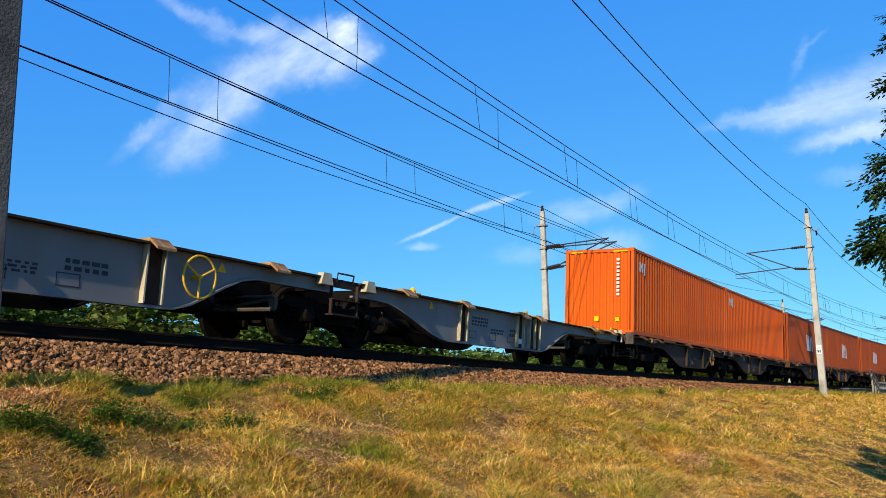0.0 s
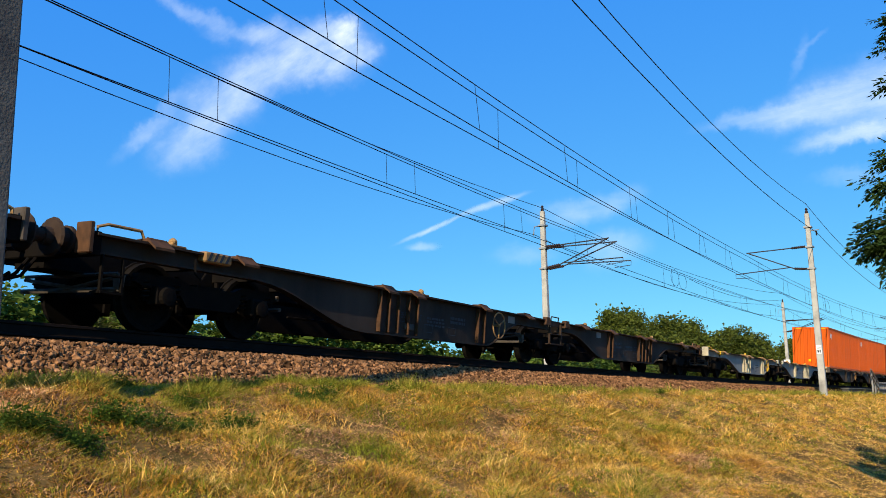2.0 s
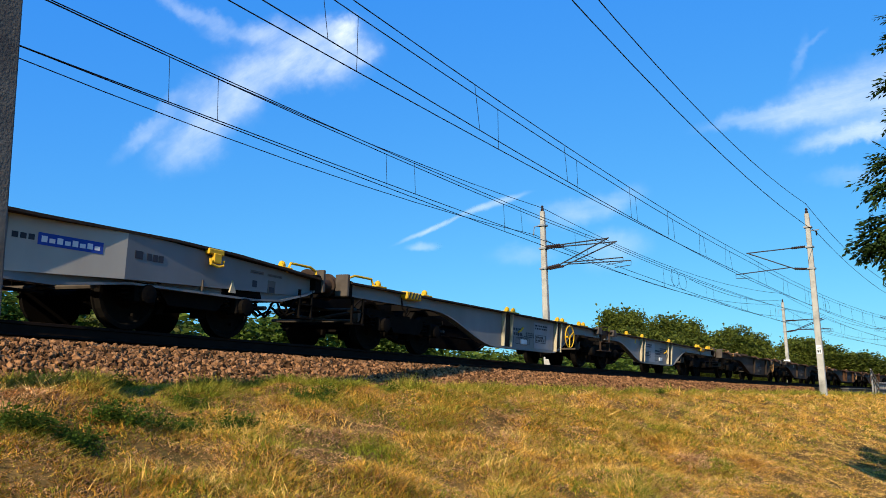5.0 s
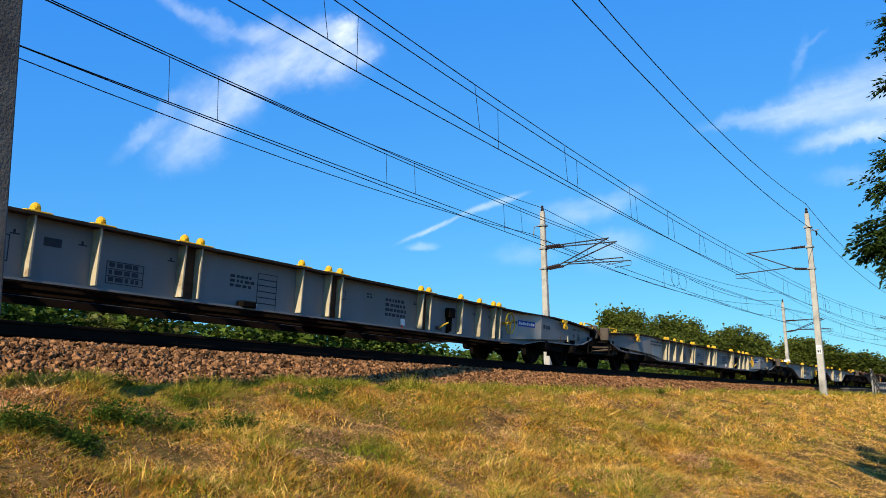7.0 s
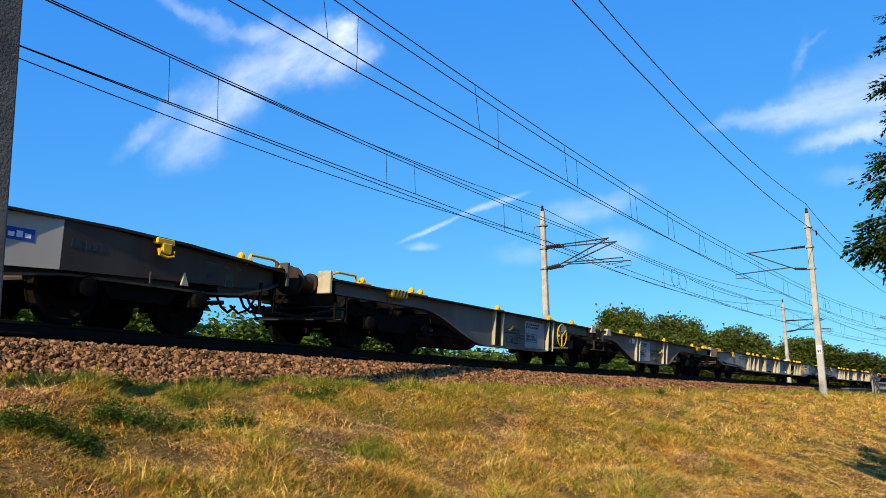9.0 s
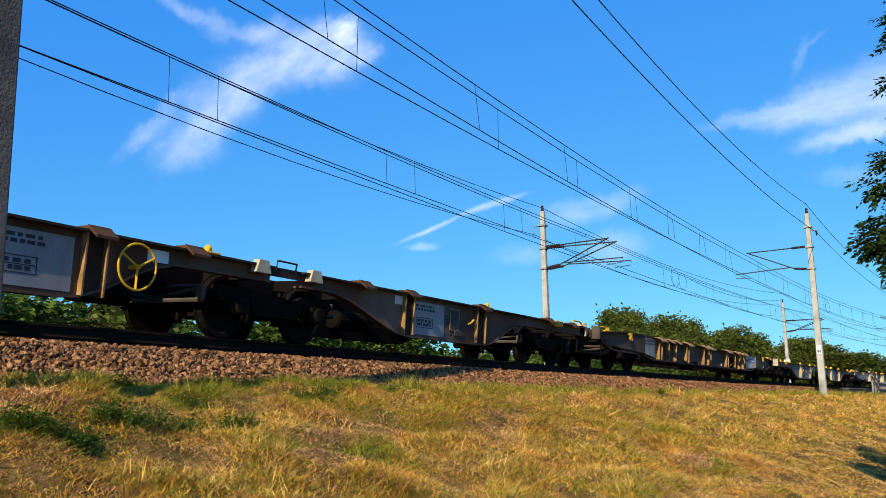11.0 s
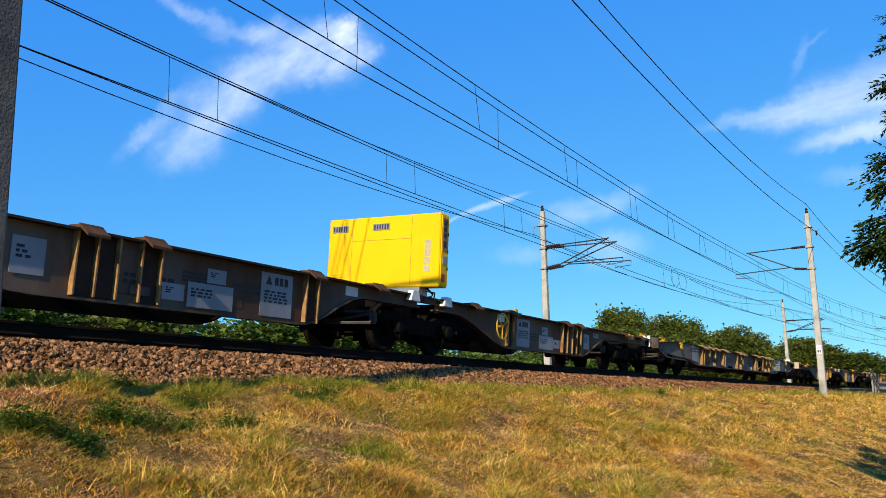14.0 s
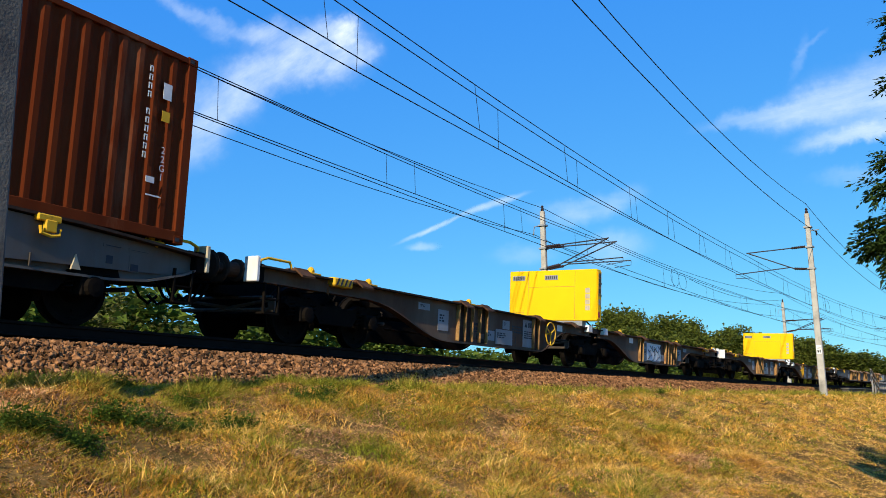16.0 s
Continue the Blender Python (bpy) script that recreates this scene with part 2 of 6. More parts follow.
def raw_mesh(name, verts, faces, mat, smooth=False):
    """A mesh from arrays; faces is an (n, k) array of vertex numbers."""
    verts, faces = np.asarray(verts, np.float32), np.asarray(faces, np.int32)
    me = bpy.data.meshes.new(name)
    me.vertices.add(len(verts))
    me.vertices.foreach_set("co", verts.ravel())
    n, kk = faces.shape
    me.loops.add(n * kk)
    me.loops.foreach_set("vertex_index", faces.ravel())
    me.polygons.add(n)
    me.polygons.foreach_set("loop_start", np.arange(0, n * kk, kk, dtype=np.int32))
    me.polygons.foreach_set("use_smooth", np.full(n, smooth))
    me.materials.append(mat)
    me.update(calc_edges=True)
    return me


def line_points(s, lat, h):
    """at() for arrays."""
    a = s * CURVE
    return np.stack([(RADIUS + lat) * np.sin(a), LINE_Y - RADIUS + (RADIUS + lat) * np.cos(a), RAIL_Z + h + 0 * s], -1)


# ---- ground ----
rng = np.random.default_rng(7)
TERRAIN_LAT = [-700, -300, -120, -60, -30, -20, -15, -9.75, -8.9, -8.0, -6, -4.2, -3.4, -2.75, -1.9, 5.9, 6.7, 7.6, 11, 14, 40, 400, 3000]
TERRAIN_H = [-2.9, -2.9, -2.9, -2.9, -2.8, -2.72, -2.70, -2.67, -2.55, -2.25, -1.62, -1.05, -0.90, -0.84, -0.72, -0.55, -0.55, -0.9, -2.5, -2.7, -2.7, -2.7, -2.7]


def ground_h(s, lat):
    """Height of the ground over the rails, with hummocks."""
    s, lat = np.broadcast_arrays(np.asarray(s, float), np.asarray(lat, float))
    h = np.interp(lat, TERRAIN_LAT, TERRAIN_H)
    lumps = 0.05 * np.sin(s * 0.9 + lat * 1.7) + 0.045 * np.sin(s * 2.1 - lat * 2.6 + 1) + 0.04 * np.sin(s * 4.3 + lat * 3.9 + 2)
    near = np.clip((26 - s) / 10, 0, 1) * np.clip((s - 0.5) / 1.5, 0, 1) * np.clip((lat + 9.8) / 1.5, 0, 1)
    lumps = lumps + near * (0.028 * np.sin(s * 7.7 - lat * 6.1 + 2 * np.sin(lat * 2.3)) + 0.02 * np.sin(s * 12.1 + lat * 10.3 + 2 * np.sin(s * 1.7)))
    fade = np.clip((-2.9 - lat) / 0.8, 0, 1) * np.clip((40 + lat) / 20, 0, 1)
    return h + lumps * fade


lats = np.unique(np.concatenate([np.linspace(-10.5, -2.75, 78), [x for x in TERRAIN_LAT if x < -10.5 or x > -2.75], [1000, 1800]]))
ss = np.concatenate([np.linspace(-700, -20, 18), np.arange(-19.6, 0, 0.4), np.arange(0.0, 26, 0.14), np.arange(26, 60, 0.4), np.linspace(61, 120, 40), np.linspace(125, 900, 40)])
S, L = np.meshgrid(ss, lats, indexing="ij")
verts = line_points(S, L, ground_h(S, L)).reshape(-1, 3)
ni, nj = S.shape
idx = np.arange(ni * nj).reshape(ni, nj)
quads = np.stack([idx[:-1, :-1], idx[1:, :-1], idx[1:, 1:], idx[:-1, 1:]], -1).reshape(-1, 4)
ground = tagged(new("ground", raw_mesh("ground", verts, quads, M["earth"], True)), "dry grassy railway embankment and fields", "ground", kind="structure")

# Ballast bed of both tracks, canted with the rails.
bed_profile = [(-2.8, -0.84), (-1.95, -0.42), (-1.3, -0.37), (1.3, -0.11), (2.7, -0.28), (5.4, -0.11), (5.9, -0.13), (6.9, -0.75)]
bs = np.arange(-60, 330, 1.5)
S, J = np.meshgrid(bs, np.arange(len(bed_profile)), indexing="ij")
pl, ph = np.array(bed_profile).T
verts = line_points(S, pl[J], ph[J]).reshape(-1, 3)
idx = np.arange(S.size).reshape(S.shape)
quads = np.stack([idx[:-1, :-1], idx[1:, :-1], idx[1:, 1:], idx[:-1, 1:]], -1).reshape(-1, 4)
ballast = tagged(new("ballast_bed", raw_mesh("ballast_bed", verts, quads, M["ballast_bed"], False)), "reddish-brown crushed stone ballast bed under the tracks, dark with painted gap shade", "ballast", kind="structure")


# ---- track ----
def rail_line(lat, h):
    section = [(-0.07, -0.172), (0.07, -0.172), (0.07, -0.16), (0.012, -0.135), (0.012, -0.045), (0.035, -0.035), (0.035, -0.004), (0.025, 0), (-0.025, 0), (-0.035, -0.004), (-0.035, -0.035), (-0.012, -0.045), (-0.012, -0.135), (-0.07, -0.16)]
    rs_ = np.arange(-60, 331, 3.0)
    a, b = np.array(section).T
    S, J = np.meshgrid(rs_, np.arange(len(a)), indexing="ij")
    v = line_points(S, lat + a[J], h + b[J]).reshape(-1, 3)
    i = np.arange(S.size).reshape(S.shape)
    nxt = np.roll(i, -1, axis=1)
    q = np.stack([i[:-1], nxt[:-1], nxt[1:], i[1:]], -1).reshape(-1, 4)
    return tagged(new("rail", raw_mesh("rail", v, q, M["rail"])), "rusty steel rail on the ballast", "rail", "rails of the two tracks", "structure")


LEAN = math.tan(radians(CANT))
for lat in (-0.75, 0.75, 3.45, 4.95):
    rail_line(lat, LEAN * (lat if lat < 2 else lat - 4.2))


# ---- overhead line ----
def wire(name, points, r, label, category="overhead wire"):
    bm = tube(bmesh.new(), points, r, 5)
    return tagged(new(name, mesh_of(name, bm, M["wire"])), label, category, "overhead wires", "structure")


def insulator(bm, a, b, r=0.085):
    a, b = Vector(a), Vector(b)
    n = 7
    pts = [a.lerp(b, i / (2 * n)) for i in range(2 * n + 1)]
    d = (b - a).normalized()
    side = d.cross(Vector((0.3, 0.2, 1))).normalized()
    up = side.cross(d)
    loops = []
    for i, p in enumerate(pts):
        rad = r if i % 2 else r * 0.55
        loops.append([bm.verts.new(p + (side * math.cos(j * math.pi / 4) + up * math.sin(j * math.pi / 4)) * rad) for j in range(8)])
    for u, v in zip(loops, loops[1:]):
        for j in range(8):
            bm.faces.new((u[j], u[(j + 1) % 8], v[(j + 1) % 8], v[j]))
    return bm


def mast(s, lat, base, top, way, contact, messenger, double=False, lean=0.0, skin="concrete"):
    """Concrete mast; way is +1 when its cantilever reaches away from the eye, -1 towards it."""
    root = new("catenary_mast")
    root.matrix_basis = along(s, lat, 0) @ pose(0, 0, 0, 0, lean)
    tagged(root, "grey concrete overhead-line mast with steel cantilevers", "catenary mast", "masts along the line")
    bm = bmesh.new()
    lo, hi, c = 0.175, 0.115, 0.03
    rows_ = []
    for z, w in ((base, lo), (top - 0.25, hi)):
        rows_.append([bm.verts.new((x, y, z)) for x, y in ((-w, -w + c), (-w + c, -w), (w - c, -w), (w, -w + c), (w, w - c), (w - c, w), (-w + c, w), (-w, w - c))])
    for j in range(8):
        bm.faces.new((rows_[0][j], rows_[0][(j + 1) % 8], rows_[1][(j + 1) % 8], rows_[1][j]))
    bm.faces.new(rows_[0][::-1]), bm.faces.new(rows_[1])
    part("pole", bm, M[skin], root, "square concrete pole")
    part("cap", lathe(bmesh.new(), [(top - 0.25, 0.06), (top - 0.15, 0.09), (top - 0.05, 0.05), (top, 0.08), (top + 0.06, 0.05)], "z", 10), M["insulator"], root)
    for z, w in ((messenger + 0.0, 0.2), (contact + 0.25, 0.2), (top - 1.0, 0.17)):
        part("clamp", boxes((-0.19, 0.19, -0.2, 0.2, z - 0.04, z + 0.04)), M["galv"], root)
    reach = abs(contact_lat(lat) - lat)
    for off in ((-0.55, 0.55) if double else (0.0,)):
        sy = way
        zc = contact + 0.25
        # top tube, from the mast to the messenger wire
        a = Vector((off * 0.3, sy * 0.2, messenger + 0.05))
        b = Vector((off, sy * reach, messenger + 0.02))
        i1 = a.lerp(b, 0.24)
        part("insulator", insulator(bmesh.new(), a, i1), M["insulator"], root)
        part("top_tube", tube(bmesh.new(), [i1, b], 0.034, 6), M["arm"], root)
        # strut, from the lower insulator up to the messenger
        c = Vector((off * 0.3, sy * 0.2, zc))
        i2 = c.lerp(Vector((off, sy * reach, messenger)), 0.22)
        i2.z = zc + 0.08
        part("insulator", insulator(bmesh.new(), c, i2), M["insulator"], root)
        part("strut", tube(bmesh.new(), [i2, (off, sy * (reach + 0.08), messenger + 0.04)], 0.034, 6), M["arm"], root)
        # registration tube, nearly level, with its steady arm
        d = Vector((off, sy * (reach + 0.75), contact + 0.3))
        part("registration_tube", tube(bmesh.new(), [i2.lerp(Vector((off, sy * reach, messenger)), 0.08), d], 0.03, 6), M["arm"], root)
        part("steady_arm", tube(bmesh.new(), [d, d - Vector((0, 0, 0.22)), (off, sy * (reach - 0.1), contact + 0.03)], 0.018, 5), M["arm"], root)
    return root


def contact_lat(lat):
    return -0.35 if lat < 0 else 3.85


near_masts, far_masts = (3.78, 49.3, 97.0, 145.0), (-12.0, 39.4, 90.9, 142.0)
for s in near_masts:
    # the first mast's shaded face is made by a darker concrete colour
    root = mast(s, -3.6, -1.05, 9.15, 1, 5.62, 7.05, lean=0.0, skin="old_and_shaded_concrete" if s < 10 else "concrete")
    part("bracket", tube(bmesh.new(), [(0, 0.1, 7.95), (0, -0.55, 7.95)], 0.03, 6), M["galv"], root)
    part("insulator", insulator(bmesh.new(), (0, -0.4, 7.9), (0, -0.4, 7.65), 0.05), M["insulator"], root)
for s in far_masts:
    root = mast(s, 7.5, -0.9, 8.95, -1, 5.45, 6.75, double=True, lean=0.0)
    part("bracket", tube(bmesh.new(), [(0, -0.1, 7.95), (0, 0.5, 7.95), (0, 0.55, 7.5)], 0.03, 6), M["galv"], root)

cabinet = tagged(new("mast_cabinet"), "small white box fixed to the far mast", "box")
cabinet.matrix_basis = along(90.9, 7.5, 2.55)
part("body", boxes((-0.32, -0.16, -0.3, 0.3, 0.0, 0.35), bevel=0.02), M["white"], cabinet)
part("bracket", boxes((-0.18, 0.0, -0.1, 0.1, 0.1, 0.2)), M["galv"], cabinet)

# Bands and a white sign on the second near mast.
sign = new("mast_sign")
sign.matrix_basis = along(49.3, -3.6, 0)
tagged(sign, "white sign strapped to the concrete mast", "sign")
part("plate", boxes((-0.165, -0.155, -0.13, 0.13, 1.3, 1.75)), M["white"], sign)
for ya, yb, za, zb in ((-0.08, -0.02, 1.36, 1.5), (0.02, 0.08, 1.36, 1.5), (-0.08, 0.08, 1.58, 1.62)):
    part("marking_bar", boxes((-0.168, -0.165, ya, yb, za, zb)), M["ink"], sign)


def sagging(s0, s1, lat0, lat1, h0, h1, sag, n=14):
    out = []
    for i in range(n + 1):
        f = i / n
        out.append(at(s0 + (s1 - s0) * f, lat0 + (lat1 - lat0) * f, h0 + (h1 - h0) * f - 4 * sag * f * (1 - f)))
    return out


def overhead(masts, view, contacts, messengers, droppers):
    """Contact and messenger wires from mast to mast, with droppers between each messenger and its contact wire.
    Each wire: sideways place and height at a span's start and end, sag. view: the span whose droppers are given as places along the line."""
    for a, b in zip(masts, masts[1:]):
        flip = (masts.index(a) - masts.index(view)) % 2
        for c, m, places in zip(contacts, messengers, droppers):
            c, m = [(w[1], w[0], w[3], w[2], w[4]) if flip else w for w in (c, m)]
            wire("contact_wire", sagging(a, b, *c), 0.013, "dark copper contact wire over the track")
            wire("messenger_wire", sagging(a, b, *m), 0.013, "dark messenger wire above the contact wire")
            v = masts[masts.index(view) + 1] - view
            for s in places:
                f = (s - view) / v
                s = a + (b - a) * f
                top, foot = [at(s, w[0] + (w[1] - w[0]) * f, w[2] + (w[3] - w[2]) * f - 4 * w[4] * f * (1 - f)) for w in (m, c)]
                wire("dropper", [top, foot], 0.007, "thin dropper wire", "dropper")


overhead((-44.0, *near_masts, 193.0), 3.78, ((-0.685, -0.262, 5.76, 5.586, 0.03), (-0.213, -0.416, 5.66, 5.65, 0.026)),
         ((-0.464, -0.376, 7.187, 6.851, 0.195), (-0.291, -0.303, 7.015, 6.631, 0.147)),
         ((6.0, 12.0, 18.2, 24.0, 30.1, 34.8, 39.6, 44.4), (7.4, 13.4, 19.75, 25.3, 31.1, 35.8, 40.6, 45.4)))
overhead((-64.0, *far_masts, 193.0), -12.0, ((3.837, 3.782, 5.332, 5.524, 0.009), (3.834, 3.853, 5.517, 5.257, 0.008)),
         ((3.789, 3.863, 6.874, 6.565, 0.234), (3.867, 3.875, 7.089, 6.456, 0.33)),
         ((-2.8, 5.4, 13.6, 22.0, 29.6, 36.2), (-4.2, 4.0, 12.2, 20.5, 28.2, 35.0)))
for masts, lat, h0, h1, sag in ((near_masts, -3.6, 9.104, 9.463, 0.68), (near_masts, -4.03, 7.517, 7.794, 0.445), (far_masts, 7.5, 9.603, 8.893, 0.783), (far_masts, 8.02, 8.577, 7.543, 1.038)):
    ends = (masts[0] - 48, *masts, masts[-1] + 48)
    for i, (a, b) in enumerate(zip(ends, ends[1:])):
        ha, hb = (h1, h0) if i % 2 == 0 else (h0, h1)
        wire("feeder_wire", sagging(a, b, lat, lat, ha, hb, sag), 0.015, "dark feeder cable between the mast tops")
wire("anchor_wire", sagging(52.0, 90.9, 3.85, 7.5, 6.3, 8.95, 0.5), 0.014, "dark anchoring cable from the wires to the far mast", "anchor wire")
wire("anchor_wire", sagging(56.0, 90.9, 3.85, 7.5, 5.5, 7.3, 0.3), 0.014, "dark anchoring cable from the wires to the far mast", "anchor wire")
for s, lat, h in ((49.2, 3.85, 5.55), (50.6, 3.85, 5.5), (72.5, -0.35, 5.55)):
    loop = [at(s + 0.75 * math.sin(k * 0.7), lat, h + 0.5 + 0.5 * math.cos(k * 0.7)) for k in range(10)]
    wire("jumper_loop", loop, 0.01, "looped jumper cable between wires", "jumper cable")


# ---- wagons ----
WHEEL_R = 0.46
WHEELSETS = {-0.9: [], 0.9: []}


def make_wheel_mesh():
    bm = bmesh.new()
    for side in (-1, 1):
        y = side * 0.75
        prof = [(y - side * 0.055, 0.49), (y - side * 0.03, 0.49), (y - side * 0.025, 0.465), (y + side * 0.07, 0.455), (y + side * 0.07, 0.40), (y + side * 0.02, 0.37), (y, 0.18), (y + side * 0.05, 0.13), (y + side * 0.09, 0.12), (y + side * 0.09, 0.08)]
        lathe(bm, prof, "y", 22)
    lathe(bm, [(-0.72, 0.085), (0.72, 0.085)], "y", 10)
    for side in (-1, 1):
        for j in range(3):
            a = j * 2.09
            box(bm, 0.28 * math.cos(a) - 0.02, 0.28 * math.cos(a) + 0.02, side * 0.79 - 0.02, side * 0.79 + 0.02, 0.28 * math.sin(a) - 0.02, 0.28 * math.sin(a) + 0.02)
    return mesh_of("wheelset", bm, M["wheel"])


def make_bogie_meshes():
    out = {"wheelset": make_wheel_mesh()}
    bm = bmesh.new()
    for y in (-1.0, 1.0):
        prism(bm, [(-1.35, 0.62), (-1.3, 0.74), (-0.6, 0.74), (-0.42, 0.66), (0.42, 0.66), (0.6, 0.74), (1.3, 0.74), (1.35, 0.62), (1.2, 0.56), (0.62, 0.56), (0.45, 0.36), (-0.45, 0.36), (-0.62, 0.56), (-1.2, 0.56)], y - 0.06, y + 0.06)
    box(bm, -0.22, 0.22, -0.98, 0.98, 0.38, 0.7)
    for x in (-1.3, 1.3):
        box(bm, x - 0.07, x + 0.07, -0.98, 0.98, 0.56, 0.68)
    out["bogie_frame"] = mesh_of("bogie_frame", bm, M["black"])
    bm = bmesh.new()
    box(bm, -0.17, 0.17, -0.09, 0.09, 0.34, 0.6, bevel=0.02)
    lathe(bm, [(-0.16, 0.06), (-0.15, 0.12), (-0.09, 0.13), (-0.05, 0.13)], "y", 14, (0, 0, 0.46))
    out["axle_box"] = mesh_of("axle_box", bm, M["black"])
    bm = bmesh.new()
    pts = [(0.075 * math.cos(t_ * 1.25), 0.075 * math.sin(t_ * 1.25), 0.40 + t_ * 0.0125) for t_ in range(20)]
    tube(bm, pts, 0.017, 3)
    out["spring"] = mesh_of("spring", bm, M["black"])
    bm = bmesh.new()
    tube(bm, [(0, -1.0, 0.5), (0, 1.0, 0.5)], 0.035, 6)
    prism(bm, [(-0.03, 0.5), (0.03, 0.5), (0.05, 0.68), (-0.05, 0.68)], -1.02, -0.9)
    tube(bm, [(0, -0.95, 0.66), (0.05, 0.0, 0.54), (0, 0.95, 0.66)], 0.03, 6)
    tube(bm, [(0, -0.95, 0.7), (0, 0.95, 0.7)], 0.025, 6)
    out["brake_beam"] = mesh_of("brake_beam", bm, M["dull"])
    bm = bmesh.new()
    box(bm, -0.05, 0.05, -0.1, 0.1, 0.25, 0.62)
    box(bm, -0.02, 0.02, -0.03, 0.03, 0.5, 0.8)
    out["brake_block"] = mesh_of("brake_block", bm, M["black"])
    return out


BOGIE = make_bogie_meshes()


def bogie(parent, x):
    m = on_arc(x)
    frame_ = part("bogie", BOGIE["bogie_frame"], None, parent, "black steel bogie frame", m)
    for dx in (-1.52, 1.52):
        part("brake_beam", BOGIE["brake_beam"], None, frame_, "dull grey brake beam", m=pose(dx, 0, 0, 0, 0, 0 if dx < 0 else 180))
    for dx in (-0.9, 0.9):
        w = part("wheelset", BOGIE["wheelset"], None, frame_, m=pose(dx, 0, WHEEL_R))
        WHEELSETS[dx].append(w)
        for y in (-1.0, 1.0):
            part("axle_box", BOGIE["axle_box"], None, frame_, m=pose(dx, y * 1.06, 0, 0, 0, 180 if y > 0 else 0))
            for sx in (-0.26, 0.26):
                part("spring", BOGIE["spring"], None, frame_, m=pose(dx + sx, y * 1.02, 0))
        for y in (-0.75, 0.75):
            part("brake_block", BOGIE["brake_block"], None, frame_, m=pose(dx + (0.52 if dx < 0 else -0.52), y, 0))


def ease(f):
    f = max(0.0, min(1.0, f))
    return f * f * (3 - 2 * f)


def sill_outline(x0, x1, top, low, high, ramps):
    """Side girder outline: low belly between ramps, high over the bogies. ramps: (start of rise, end of rise) on each side or None."""
    pts = [(x0, top), (x1, top)]
    bottom = []
    n = 44
    for i in range(n + 1):
        x = x1 + (x0 - x1) * i / n
        f = 0.0
        for a, b in ramps:
            f = max(f, ease((x - a) / (b - a)))
        bottom.append((x, low + (high - low) * f))
    return pts + bottom


def strip_along(bm, outline, y0, y1, thick):
    """A flange that follows a polyline in x and z."""
    rows = [[bm.verts.new((x, y, z - d)) for y, d in ((y0, 0), (y1, 0), (y1, thick), (y0, thick))] for x, z in outline]
    for a, b in zip(rows, rows[1:]):
        for j in range(4):
            bm.faces.new((a[j], b[j], b[(j + 1) % 4], a[(j + 1) % 4]))
    bm.faces.new(rows[0]), bm.faces.new(rows[-1][::-1])
    bmesh.ops.recalc_face_normals(bm, faces=bm.faces[:])
    return bm


WEB, EDGE = 1.17, 1.30


def make_cleat(folded):
    """Container cleat: a hinge block with a hanging plate, or a standing spigot."""
    bm = bmesh.new()
    if folded:
        box(bm, -0.17, 0.17, -0.10, 0.12, 0.0, 0.05, bevel=0.01)
        vs = []
        a = [(-0.16, -0.06, 0.03), (0.16, -0.06, 0.03), (0.16, -0.24, -0.10), (-0.16, -0.24, -0.10)]
        for dz in (0.0, 0.035):
            vs.append([bm.verts.new((x, y, z + dz)) for x, y, z in a])
        lo, hi = vs
        bm.faces.new(lo[::-1]), bm.faces.new(hi)
        for j in range(4):
            bm.faces.new((lo[j], lo[(j + 1) % 4], hi[(j + 1) % 4], hi[j]))
    else:
        box(bm, -0.17, 0.17, -0.09, 0.09, 0.0, 0.03, bevel=0.008)
        box(bm, -0.05, 0.05, -0.05, 0.05, 0.025, 0.08, bevel=0.015)
        lathe(bm, [(0.06, 0.055), (0.085, 0.058), (0.11, 0.045), (0.13, 0.018)], "z", 10)
    return bm


CLEATS = {}


def cleat(kind, mat):
    key = (kind, mat)
    if key not in CLEATS:
        CLEATS[key] = mesh_of("cleat", make_cleat(kind == "folded"), M[mat])
    return CLEATS[key]


def marking_bars(bm, x, y, z, w, h, rows, seed):
    """Lines of unreadable lettering as small bars on a side, facing the eye."""
    r = random.Random(seed)
    for i in range(rows):
        zz = z + h * (i + 0.2) / rows
        xx = x
        while xx < x + w - 0.05:
            d = r.uniform(0.04, 0.12)
            box(bm, xx, min(xx + d, x + w), y - 0.003, y, zz, zz + 0.6 * h / rows)
            xx += d + r.uniform(0.02, 0.05)
    return bm


def frame_mark(bm, x, y, z, w, h, t=0.012):
    for d in ((x, x + w, z, z + t), (x, x + w, z + h - t, z + h), (x, x + t, z, z + h), (x + w - t, x + w, z, z + h)):
        box(bm, d[0], d[1], y - 0.003, y, d[2], d[3])
    return bm


def post(parent, x, z0, z1, mat, y_in=WEB, y_out=EDGE - 0.02, sides=(-1, 1), thick=0.012):
    for sgn in sides:
        bm = bmesh.new()
        # a plate that narrows towards its foot
        vs0 = [(sgn * y_in, z0), (sgn * y_out * 0.985, z0), (sgn * y_out, z1), (sgn * y_in, z1)]
        a = [bm.verts.new((x - thick, y, z)) for y, z in vs0]
        b = [bm.verts.new((x + thick, y, z)) for y, z in vs0]
        bm.faces.new(a), bm.faces.new(b[::-1])
        for i in range(4):
            bm.faces.new((a[i], b[i], b[(i + 1) % 4], a[(i + 1) % 4]))
        bmesh.ops.recalc_face_normals(bm, faces=bm.faces[:])
        part("stiffener", bm, M[mat], parent)


